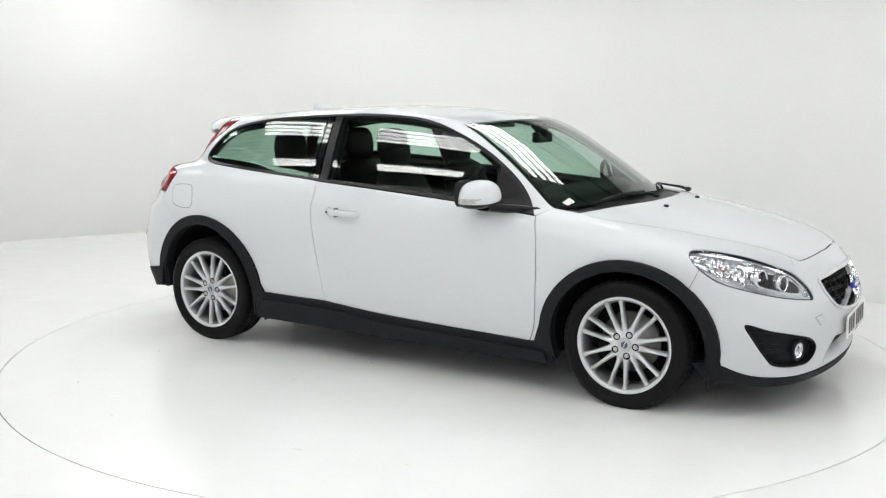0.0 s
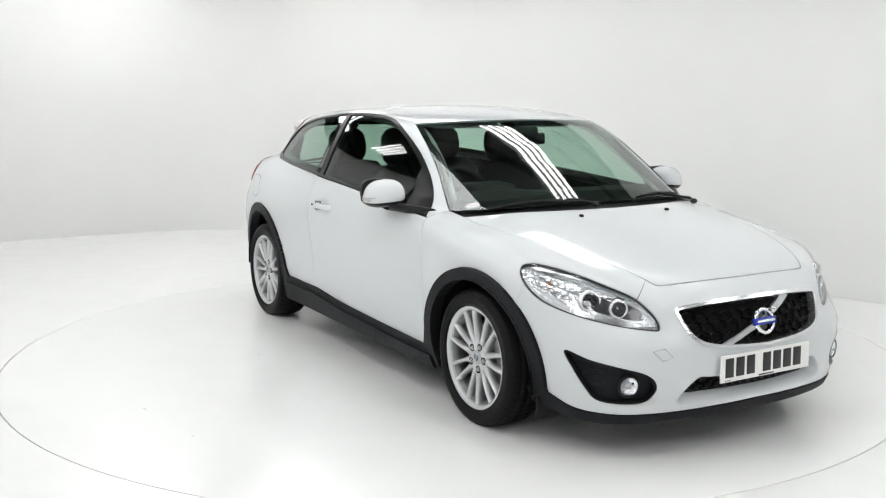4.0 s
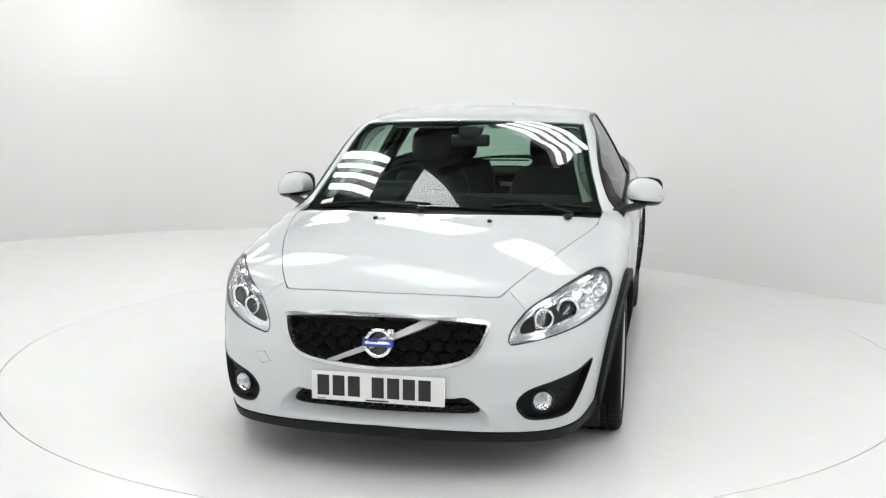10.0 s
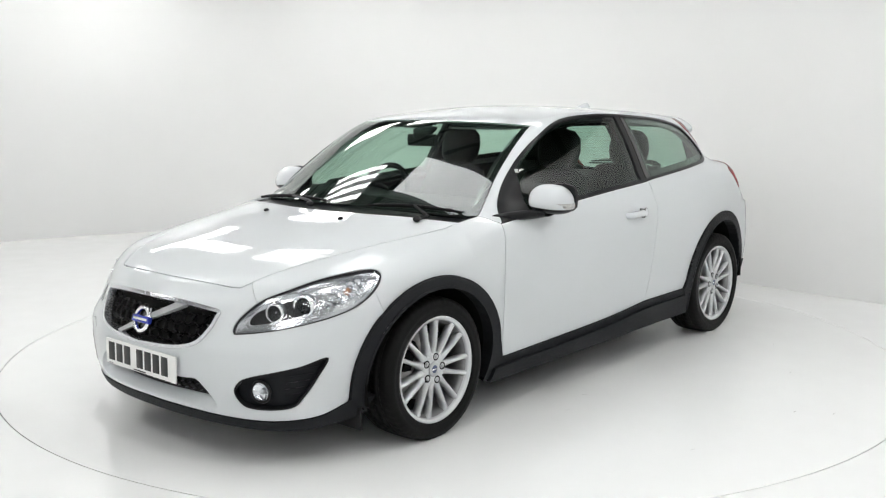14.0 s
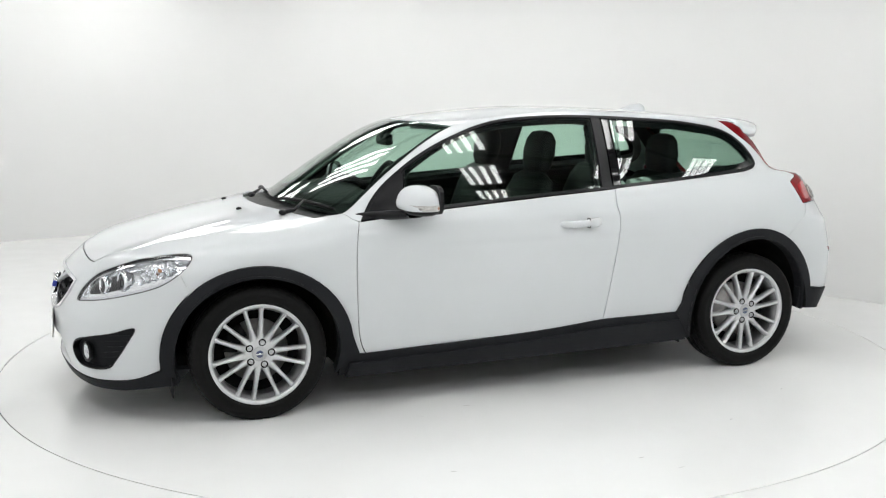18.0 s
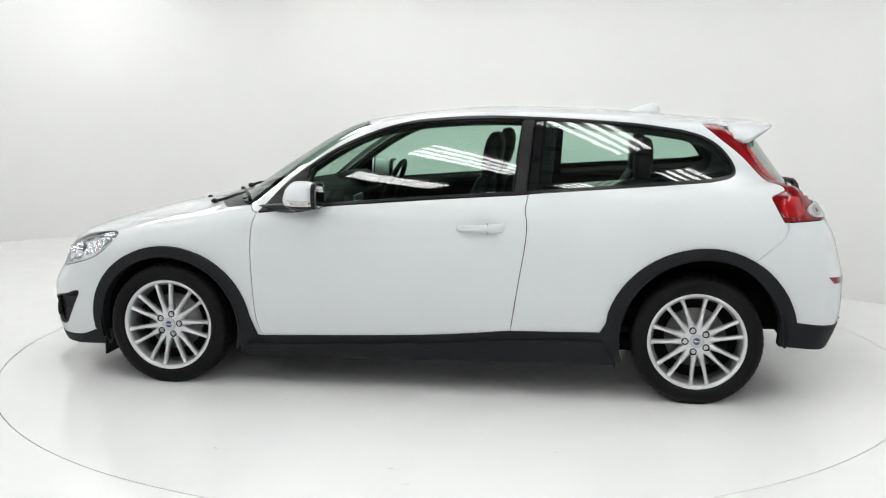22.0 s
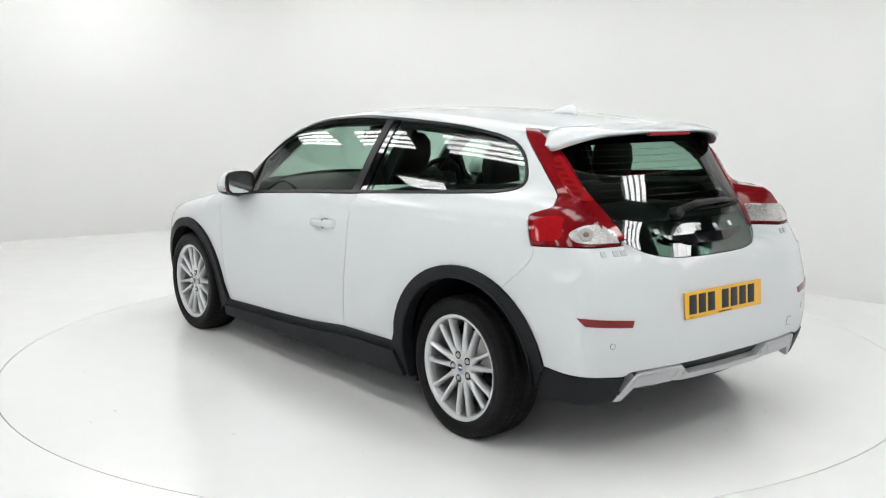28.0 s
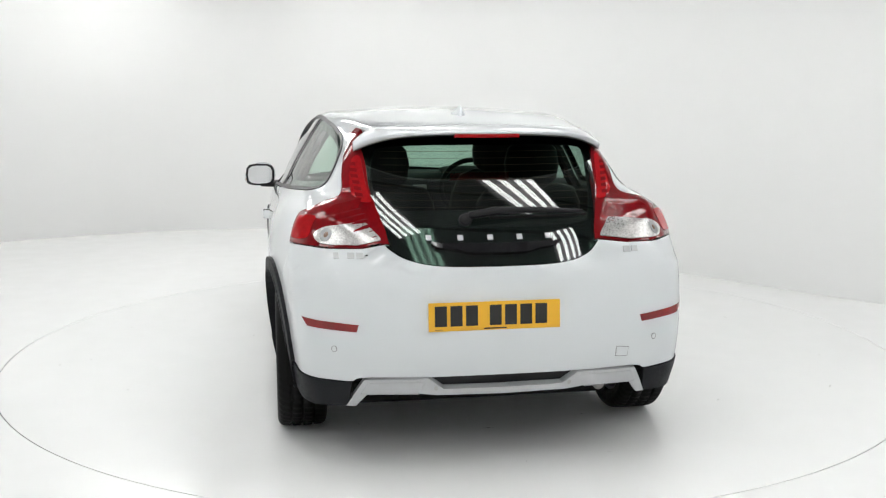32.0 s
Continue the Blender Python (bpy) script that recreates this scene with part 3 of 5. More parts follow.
hl_top = int(np.argmin(np.hypot((HL[:, 0] - 33.4) / 60, HL[:, 1] - 0.648)))
hl_low = int(np.argmin(np.hypot((HL[:, 0] - 61.6) / 60, HL[:, 1] - 0.695)))
seam = lambda a, b: np.linspace(np.asarray(a, float)[0, :2], np.asarray(b, float)[0, :2], 14)
seam_high = seam(flat3("nose", "top", HOOD_EDGE[HOOD_CORNER:HOOD_CORNER + 1]), HL[hl_top:hl_top + 1])[1:-1]
seam_low = seam(HL[hl_low:hl_low + 1], flat3("nose", "left", [(1.611, 0.590)]))[1:]
front_arch_side, front_arch_nose = FRONT_ARCH[FRONT_ARCH[:, 0] < 1.611], FRONT_ARCH[FRONT_ARCH[:, 0] >= 1.611]
both("front_wing", SH, outline(sh("left", DOOR_FRONT[::-1]), sh("left", pillar_foot[1:]), sh("top", SCREEN_EDGE[:1]), sh("top", hood_side), thin(sh("nose", seam_high)), sh("nose", HL[hl_top:hl_low + 1]), thin(sh("nose", seam_low)), sh("left", front_arch_side[::-1]), sh("left", [(0.84, 0.258)])), PAINT, label="white painted front wing")
GRILLE = whole(spline([(0, 0.640), (12, 0.637), (22.3, 0.623), (24.4, 0.612), (24.0, 0.590), (22.4, 0.540), (19.2, 0.487), (12.7, 0.460), (0, 0.447)], 6))
INTAKE = whole(spline([(0, 0.335), (14.2, 0.336), (18.6, 0.333), (21.9, 0.256), (12, 0.250), (0, 0.248)], 5))
INTAKE_HOLE = whole(spline([(0, 0.338), (14.5, 0.342), (19.8, 0.338), (24.0, 0.233), (12, 0.225), (0, 0.223)], 5))
FOG_POD = spline([(49.7, 0.446), (43.8, 0.42), (37.5, 0.398), (31.5, 0.368), (29.3, 0.318), (31.2, 0.262), (35, 0.247), (41.8, 0.254), (44.6, 0.30), (47.6, 0.375)], 6, close=True)
WHITE_LOW = spline([(0, 0.217), (14, 0.210), (28, 0.200), (40, 0.197), (48, 0.206), (54.5, 0.245)], 6)
nose_half = outline(flat3("nose", "top", hood_nose[::-1]), thin(seam_high), HL[hl_top:0:-1], HL[:1], HL[:hl_low - 1:-1], thin(seam_low), flat3("nose", "left", front_arch_nose), WHITE_LOW[::-1])
bumper_front = patch("front_bumper", "nose", whole(nose_half), PAINT, car, [GRILLE[:, :2], INTAKE_HOLE[:, :2], FOG_POD, FOG_POD * [-1, 1]], label="white painted front bumper with a scraped corner")
HOOD_BACK = spline([(1.03, 0.742), (1.10, 0.60), (1.175, 0.40), (1.21, 0.2), (1.22, 0)], 6)
hood_half = outline(HOOD_BACK[::-1], HOOD_EDGE)[:, [0, 1]]
hood_loop = path(hood_half, (hood_half * [1, -1])[::-1])
patch("bonnet", "top", hood_loop, PAINT, car, label="white painted bonnet")
SCREEN_TOP = spline([(0.30, 0.598), (0.36, 0.4), (0.395, 0.2), (0.405, 0)], 6)
SCREEN_FOOT = spline([(1.11, 0), (1.10, 0.2), (1.07, 0.4), (1.0, 0.6), (0.90, 0.745)], 6)
half = path(SCREEN_FOOT, SCREEN_EDGE, SCREEN_TOP)
screen_loop = path(half, (half * [1, -1])[::-1])
patch("windscreen", "top", screen_loop, SCREEN_GLASS, car, gap=0.003, thick=0.004, tilt=-6.0, field=screen_field, label="green-tinted windscreen")
half = outline(SCREEN_TOP[::-1], joined(ROOF_EDGE), spline([(-1.47, 0.478), (-1.49, 0.3), (-1.50, 0)], 5))
patch("roof", "top", outline(half, (half * [1, -1, 1])[::-1]), PAINT, car, label="white painted roof")
REAR_PANE = spline([(0, 0.803), (0.23, 0.806), (0.35, 0.825), (0.42, 0.86), (0.468, 0.91), (0.503, 0.97), (0.522, 1.03), (0.526, 1.1), (0.512, 1.19), (0.488, 1.255), (0.45, 1.288), (0.3, 1.303), (0, 1.306)], 5)
rear_pane = patch("tailgate_glass", "rear", whole(REAR_PANE), REAR_GLASS, car, thick=0.005, field=hatch_field, bend=bend_rear_normals, label="frameless dark glass tailgate")
lamp_loop = path(LAMP_OUT, LAMP_IN)
pane_tail = flat3("tail", "rear", REAR_PANE[REAR_PANE[:, 1] < 0.885])
rear_arch_tail = REAR_ARCH[REAR_ARCH[:, 0] <= -1.575]
TAIL_LOW = spline([(54.5, 0.402), (48, 0.385), (40, 0.376), (36, 0.372), (33, 0.388), (20, 0.385), (0, 0.385)], 5)
tail_half = outline(pane_tail, LAMP_IN[:1], [(45, 0.877)], LAMP_OUT[-1:], thin(flat3("tail", "left", QUARTER_SEAM)), flat3("tail", "left", rear_arch_tail[::-1]), TAIL_LOW)
patch("rear_bumper", "tail", whole(tail_half), PAINT, car, label="white painted rear bumper")


# dark cladding round the wheels and along the sills
both("front_arch_trim", "left", path(FRONT_ARCH, arch(1.32, 0.372, 0.35, 0.19, 0.20)[::-1]), CLADDING, off=0.020, step=0.018, thick=0.055, gap=0.0)
both("rear_arch_trim", "left", inset(path(REAR_ARCH, arch(-1.352, 0.375, 0.400, 0.28, 0.20, fore=0.400)[::-1]), -0.004), CLADDING, off=0.015, step=0.018, thick=0.055, gap=0.0)
both("sill", "left", path([(0.93, 0.268)], SILL_TOP + [0, 0.007], [(-0.65, 0.335), (-0.93, 0.341)], [(-0.97, 0.19)], [(0.95, 0.165)]), CLADDING, off=0.011, thick=0.05, gap=0.0)
both("sill_moulding", "left", path([(0.90, 0.222)], SILL_TOP[1:-1] - [0, 0.030], [(-0.50, 0.296), (-0.88, 0.302), (-0.935, 0.19), (0.92, 0.160)]), CLADDING, off=0.027, thick=0.03, gap=0.0)
patch("front_skirt", "nose", whole(path(spline([(0, 0.214), (14, 0.207), (28, 0.197), (40, 0.194), (48, 0.203), (55, 0.25)], 5), [(62, 0.25), (58, 0.17)], [(45, 0.152), (20, 0.164), (0, 0.172)])), CLADDING, car, off=0.004, thick=0.04, gap=0.0)
both("rear_skirt", "tail", path(spline([(36, 0.370), (40, 0.373), (48, 0.382), (54.5, 0.399)], 5), [(58, 0.402), (57.5, 0.285), (46, 0.262), (38.0, 0.266)]), CLADDING, off=0.006, thick=0.04, gap=0.0)

for cx, a, b, fore, z0, z1, off in ((1.32, 0.372, 0.35, None, 0.19, 0.20, 0.023), (-1.352, 0.375, 0.400, 0.400, 0.28, 0.20, 0.018)):
    both("arch_lip", "left", path(arch(cx, a + 0.011, b + 0.011, z0, z1, fore=fore and fore + 0.011), arch(cx, a, b, z0, z1, fore=fore)[::-1]), CLADDING, off=off, step=0.018, thick=0.06, gap=0.0)
for s in (1, -1):
    lo, hi = sorted((0.60 * s, 0.80 * s))
    part("air_deflector", box(1.700, 1.708, lo, hi, 0.115, 0.21, 0.003), TRIM, car)
    part("stone_guard", box(-0.945, -0.937, lo, hi, 0.15, 0.24, 0.003), TRIM, car)

# side windows: a black surround, the door glass, the rear side glass and the pillar between them
inner = inset(DLO, 0.012)
both("window_surround", "left", DLO, TRIM, holes=[inner], off=0.004, gap=0.0)


def between(loop, x0, x1, lean=0.0):
    """The stretch of an outline between two nearly upright lines."""
    p = np.asarray(loop, float)
    q = keep_corners(p, 0.01)
    u = q[:, 0] - lean * (q[:, 1] - 1.0)
    return q[(u <= x1) & (u >= x0)]


door_glass = between(inner, -0.437, 0.60, -0.13)
rear_glass = between(inner, -2.0, -0.552, -0.06)
both("door_window", "left", door_glass, CLEAR_GLASS, off=-0.006, thick=0.003, gap=0.0, field=side_field, bend=bend_side_normals, label="green-tinted door window")
both("rear_side_window", "left", rear_glass, CLEAR_GLASS, off=-0.002, thick=0.003, gap=0.0, field=side_field, bend=bend_side_normals, label="green-tinted fixed rear side window")
both("window_border", "left", rear_glass, GLOSS_BLACK, holes=[inset(rear_glass, 0.030)], off=-0.007, thick=0.004, gap=0.0)
both("door_frame_border", "left", door_glass, TRIM, holes=[inset(door_glass, 0.009)], off=-0.012, thick=0.02, gap=0.0)
both("centre_pillar_trim", "left", between(inner, -0.500, -0.437, -0.10), TRIM, off=0.002, gap=0.0)
both("centre_pillar_glass", "left", between(inner, -0.552, -0.503, -0.08), GLOSS_BLACK, off=0.0, gap=0.0)
both("mirror_sail", "left", between(inner, 0.60, 0.9, -0.13), TRIM, off=0.003, gap=0.0)


# ---- wheels ----
def turned(profile, seg=64, wave=()):
    """A turned shape round y. wave: rows whose radius is notched at every fourth step."""
    rows = []
    for i, (r, a) in enumerate(profile):
        rows.append([((r - (0.005 if i in wave and (k + i) % 4 == 0 else 0)) * math.cos(2 * math.pi * k / seg), a, (r - (0.005 if i in wave and (k + i) % 4 == 0 else 0)) * math.sin(2 * math.pi * k / seg)) for k in range(seg)])
    return bmesh_of(sheet(rows, closed_v=True))


def spoke_mesh(pair, side):
    """One blade of a forked pair: wide where it leaves the hub, slim towards the rim."""
    rows = []
    for u in np.linspace(0, 1, 12):
        r = 0.052 + 0.162 * u
        a = radians(pair) + side * radians(12.2 - 2.0 * u)
        w = 0.0080 + 0.0135 * math.exp(-max(r - 0.058, 0) / 0.026) + 0.0050 * max(u - 0.85, 0) ** 2 / 0.0225
        face = 0.078 + 0.012 * u**1.6 + 0.005 * math.sin(math.pi * u)
        er, et = (math.cos(a), math.sin(a)), (-math.sin(a), math.cos(a))
        ring = []
        for s, d in ((-1.0, -0.040), (-1.12, -0.014), (-0.62, -0.0015), (0.0, 0.0008), (0.62, -0.0015), (1.12, -0.014), (1.0, -0.040)):
            ring.append((er[0] * r + et[0] * w * s, face + d, er[1] * r + et[1] * w * s))
        rows.append(ring)
    return bmesh_of(sheet(rows, closed_v=True))


def build_wheel(m, proto=[]):
    if proto:
        w = copy_thing(proto[0], m)
        return w
    w = new("wheel")
    w.parent = car
    w.matrix_basis = m
    half = [(0.224, 0.088), (0.233, 0.099), (0.239, 0.1015), (0.240, 0.1030), (0.252, 0.1050), (0.268, 0.1055), (0.270, 0.1065), (0.284, 0.1050), (0.297, 0.100), (0.305, 0.092), (0.3095, 0.080), (0.3112, 0.057), (0.3112, 0.053), (0.303, 0.051), (0.303, 0.043), (0.3122, 0.041), (0.3125, 0.007), (0.303, 0.005)]
    tread = [(r, -y) for r, y in half] + [(r, y) for r, y in half[::-1]]
    tyre = part("tyre", turned(tread, 216, (8, 9, 10, 11, 15, 16, 19, 20, 24, 25, 26, 27)), RUBBER, w, "worn black road tyre")
    rim = part("rim", turned([(0.226, -0.085), (0.2165, -0.070), (0.2135, 0.060), (0.2145, 0.086), (0.2180, 0.093), (0.2255, 0.0955), (0.2325, 0.099), (0.2335, 0.093), (0.2275, 0.086)], 96), ALLOY, w, "silver forked-spoke alloy rim")
    part("rim_barrel", turned([(0.212, -0.078), (0.204, -0.02), (0.201, 0.03), (0.204, 0.066), (0.2125, 0.080)], 64), ALLOY_DARK, w)
    # added dark disc in place of the shade behind the spokes
    part("rim_shade_disc", turned([(0.205, -0.04), (0.05, -0.045), (0.001, -0.045)], 48), DARK, w)
    disc = part("brake_disc", turned([(0.001, 0.02), (0.075, 0.02), (0.078, 0.0), (0.145, 0.0), (0.146, -0.006), (0.145, -0.022), (0.05, -0.022)], 64), STEEL, w)
    rows = []
    for a in np.linspace(-28, 28, 9):
        c, s = math.cos(radians(a)), math.sin(radians(a))
        rows.append([(c * r, y, s * r) for r, y in ((0.095, -0.03), (0.092, 0.03), (0.10, 0.04), (0.145, 0.04), (0.158, 0.02), (0.158, -0.03))])
    bm = bmesh_of(sheet(rows, closed_v=True))
    bmesh.ops.holes_fill(bm, edges=[e for e in bm.edges if e.is_boundary], sides=0)
    part("brake_caliper", bm, DARK, w)
    for k in range(7):
        for side in (-1, 1):
            part("spoke", spoke_mesh(k * 360 / 7, side), ALLOY, w)
    part("hub", turned([(0.064, 0.045), (0.074, 0.060), (0.073, 0.073), (0.068, 0.0785), (0.055, 0.0800), (0.034, 0.0800)], 48), ALLOY, w)
    part("centre_cap", turned([(0.034, 0.070), (0.0335, 0.081), (0.029, 0.0835), (0.001, 0.084)], 32), SILVER, w, "grey centre cap")
    bm = bmesh.new()
    r = bmesh.ops.create_circle(bm, cap_ends=True, segments=24, radius=0.017)
    bmesh.ops.rotate(bm, verts=bm.verts, matrix=Euler((radians(-90), 0, 0)).to_matrix())
    bmesh.ops.translate(bm, verts=bm.verts, vec=(0, 0.0846, 0))
    part("cap_badge", bm, CAP_BLUE, w)
    bm = box(-0.016, 0.016, 0.0846, 0.0858, -0.004, 0.004)
    bmesh.ops.rotate(bm, verts=bm.verts, matrix=Euler((0, radians(35), 0)).to_matrix())
    part("cap_bar", bm, CHROME, w)
    for k in range(5):
        a = radians(72 * k)
        c = pose(0.054 * math.cos(a), 0, 0.054 * math.sin(a))
        # a near-black ring on the hub paints the shade of a sunken bolt hole
        bm = turned([(0.0172, 0.076), (0.0172, 0.0812), (0.0150, 0.0818), (0.0100, 0.0790)], 20)
        bmesh.ops.transform(bm, matrix=c, verts=bm.verts)
        part("bolt_shade_ring", bm, DARK, w)
        bm = turned([(0.0095, 0.074), (0.0093, 0.0835), (0.0075, 0.0858), (0.0001, 0.0862)], 6)
        bmesh.ops.transform(bm, matrix=c, verts=bm.verts)
        part("wheel_bolt", bm, SILVER, w, smooth=False)
    proto.append(w)
    return w


# front wheels are steered a touch; each wheel rests at another turn of its rim
for wx, wy, flip, roll in ((1.322, 0.774, 0, -32), (-1.322, 0.767, 0, -213.5), (1.322, -0.774, 180, 30), (-1.322, -0.767, 180, -108)):
    build_wheel(pose(wx, wy, 0.303 if wx > 0 else 0.3065, 0, 0, flip) @ pose(0, 0, 0, 0, roll, 0))


# ---- dark inner sheets and boxes, added to close the body and darken its gaps ----
def well(cx, a, b, sign, name, low, high):
    rows = []
    for y in (0.40, 0.60, 0.80, 0.835):
        rows.append([(cx + a * math.cos(t), sign * y, 0.308 + b * math.sin(t)) for t in np.linspace(low, high, 30)])
    rows.insert(0, [(cx + 0.02 * math.cos(t), sign * 0.40, 0.308 + 0.02 * math.sin(t)) for t in np.linspace(low, high, 30)])
    put(name, sheet(rows), DARK, car)


for s in (1, -1):
    well(1.32, 0.385, 0.365, s, "wheel_arch_liner", -0.25, math.pi + 0.3)
    well(-1.352, 0.39, 0.405, s, "wheel_arch_liner", -0.3, math.pi + 0.04)
part("underbody", box(-1.68, 1.98, -0.56, 0.56, 0.17, 0.27, 0.03), DARK, car)
part("floor_pan", box(-0.95, 0.92, -0.80, 0.80, 0.19, 0.30, 0.02), DARK, car)
part("engine_bay", box(1.30, 1.93, -0.40, 0.40, 0.20, 0.66, 0.03), DARK, car)
part("bulkhead", box(0.90, 0.95, -0.74, 0.74, 0.25, 0.88, 0.01), DARK, car)
part("boot_floor", box(-1.95, -0.95, -0.40, 0.40, 0.27, 0.60, 0.02), DARK, car)
put("exhaust_pipe", tube([(-1.5, -0.44, 0.28), (-1.85, -0.44, 0.285), (-1.91, -0.44, 0.280)], 0.024, 14), STEEL, car)
low_side = path(spline([(0.88, 0.27), (0.3, 0.28), (-0.4, 0.31), (-0.9, 0.34)], 4), [(-1.0, 0.60), (-1.15, 0.74), (-1.35, 0.80), (-1.58, 0.75), (-1.66, 0.85)], [(-1.60, 0.95)], BELT[::-1] - [0, 0.02])
both("inner_side", "left", low_side, DARK, off=-0.028, thick=0.004, gap=0.0)
both("inner_wing", SH, sh("top", [(0.95, 0.70), (1.3, 0.65), (1.6, 0.56), (1.85, 0.46), (1.86, 0.52), (1.70, 0.66), (1.5, 0.74), (0.95, 0.80)]), DARK, off=-0.03, thick=0.004, gap=0.0)
hood_in = np.asarray(hood_loop)
patch("inner_bonnet", "top", inset(keep_corners(hood_in, 0.05), -0.01), DARK, car, off=-0.022, thick=0.004, gap=0.0, step=0.06)
patch("inner_tail", "tail", whole([(0, 0.76), (20, 0.78), (32, 0.86), (50, 0.86), (57, 0.80), (60, 0.68), (52, 0.44), (30, 0.40), (0, 0.40)]), DARK, car, off=-0.026, thick=0.004, gap=0.0, step=0.06)
patch("inner_nose", "nose", whole([(0, 0.69), (24, 0.68), (27, 0.55), (36, 0.50), (52, 0.50), (53, 0.26), (40, 0.21), (0, 0.20)]), DARK, car, off=-0.075, thick=0.004, gap=0.0, step=0.06)
patch("cowl", "top", path(hood_half[:len(HOOD_BACK)], [(0.95, 0.745), (0.88, 0.74)], SCREEN_FOOT[::-1] - [0.03, 0], (SCREEN_FOOT * [1, -1]) - [0.03, 0], [(0.88, -0.74), (0.95, -0.745)], (hood_half[:len(HOOD_BACK)] * [1, -1])[::-1]), TRIM, car, off=-0.020, thick=0.01, gap=-0.006, label="black plastic cowl below the windscreen")


# ---- front: grille, lamps, plate ----
def at_nose(deg, z, out=0.0, kind="nose"):
    p = lift(kind, [(deg, z)])
    n = slope(p)
    return Vector(p[0] + n[0] * out), Vector(n[0])


def ball(name, c, r, mat, parent, scale=(1, 1, 1), label="", seg=20):
    bm = bmesh.new()
    bmesh.ops.create_uvsphere(bm, u_segments=seg, v_segments=seg // 2, radius=1, matrix=Matrix.Translation(c) @ Matrix.Diagonal((r * scale[0], r * scale[1], r * scale[2], 1)))
    return part(name, bm, mat, parent, label)


def aimed(c, n):
    """A frame at c whose y axis looks along n."""
    n = Vector(n).normalized()
    x = n.cross(Vector((0, 0, 1))).normalized()
    z = x.cross(n)
    return Matrix.Translation(c) @ Matrix((x, n, z)).transposed().to_4x4()


def turned_at(name, profile, c, n, mat, parent, seg=32, label=""):
    bm = turned(profile, seg)
    bmesh.ops.transform(bm, matrix=aimed(c, n), verts=bm.verts)
    return part(name, bm, mat, parent, label)


G2 = GRILLE[:, :2]
deg_inset = lambda loop, d: inset(np.asarray(loop, float) * [0.0175, 1], d) / [0.0175, 1]
grille = patch("grille", "nose", G2, DARK, car, off=-0.034, thick=-0.034, gap=0.0, label="black honeycomb grille in a chrome frame")
patch("grille_frame", "nose", deg_inset(G2, -0.003), SATIN_CHROME, grille, [deg_inset(G2, 0.010)], off=0.009, thick=0.035, gap=0.0, step=0.02)


def honeycomb(name, loop, cell_w, cell_h, depth, mat, parent, off):
    """Cell walls over an outline of the nose."""
    verts, faces = [], []
    lo, hi = loop.min(0), loop.max(0)
    j, z = 0, lo[1] - cell_h
    while z < hi[1] + cell_h:
        d = lo[0] - cell_w + (cell_w / 2 if j % 2 else 0)
        while d < hi[0] + cell_w:
            hexa = np.array([(d + cell_w * 0.5 * c, z + cell_h * 0.667 * s) for c, s in ((1, 0.5), (0, 1), (-1, 0.5), (-1, -0.5), (0, -1), (1, -0.5))])
            if within(hexa, loop).sum() >= 4:
                small = (hexa - [d, z]) * 0.80 + [d, z]
                o = len(verts)
                verts += [(*q, 0) for q in hexa] + [(*q, 1) for q in hexa * 0.06 + small * 0.94] + [(*q, 0) for q in small]
                for k in range(6):
                    k2 = (k + 1) % 6
                    faces.append((o + k, o + k2, o + 6 + k2, o + 6 + k))
                    faces.append((o + 6 + k, o + 6 + k2, o + 12 + k2, o + 12 + k))
            d += cell_w
        z += cell_h
        j += 1
    v = np.array(verts)
    p = lift("nose", v[:, :2])
    p = p + slope(p) * (off + v[:, 2:3] * depth)
    bm = bmesh.new()
    bm.from_mesh(raw(p, faces))
    bmesh.ops.recalc_face_normals(bm, faces=bm.faces)
    return part(name, bm, mat, parent, smooth=False)


honeycomb("grille_mesh", deg_inset(G2, 0.006), 3.5, 0.043, 0.012, MESH_BLACK, grille, -0.033)
patch("diagonal_bar", "nose", [(-14.2, 0.452), (-12.0, 0.4505), (13.2, 0.628), (9.5, 0.630)], SILVER, grille, off=-0.008, thick=0.02, gap=0.0, step=0.03)
bc, bn = at_nose(0, 0.543, -0.004)
turned_at("badge_ring", [(0.040, 0.0), (0.041, 0.010), (0.046, 0.013), (0.055, 0.011), (0.0575, 0.0), (0.05, -0.012), (0.04, 0.0)], bc, bn, CHROME, grille, 40)
turned_at("badge_back", [(0.041, -0.006), (0.001, -0.006)], bc, bn, GLOSS_BLACK, grille, 32)
bm = box(-0.060, 0.060, -0.004, 0.016, -0.0145, 0.0145, 0.003)
bmesh.ops.transform(bm, matrix=aimed(bc, bn), verts=bm.verts)
part("badge_bar", bm, BLUE, grille, "blue enamel bar")
bm = box(-0.050, 0.050, 0.016, 0.0175, -0.005, 0.005, 0.001)
bmesh.ops.transform(bm, matrix=aimed(bc, bn), verts=bm.verts)
part("badge_writing", bm, CHROME, grille)
for dy, dz, w, h in ((0.050, 0.052, 0.020, 0.006), (0.057, 0.045, 0.006, 0.020), (0.046, 0.041, 0.012, 0.010)):
    bm = box(-w / 2, w / 2, -0.004, 0.010, -h / 2, h / 2, 0.001)
    bmesh.ops.transform(bm, matrix=aimed(bc + Vector((0, dy, dz)), bn), verts=bm.verts)
    part("badge_arrow", bm, CHROME, grille)
I2 = INTAKE[:, :2]
intake = patch("lower_intake", "nose", deg_inset(I2, -0.004), TRIM, car, off=-0.062, thick=0.004, gap=0.0, label="black mesh lower air intake")
surround = []
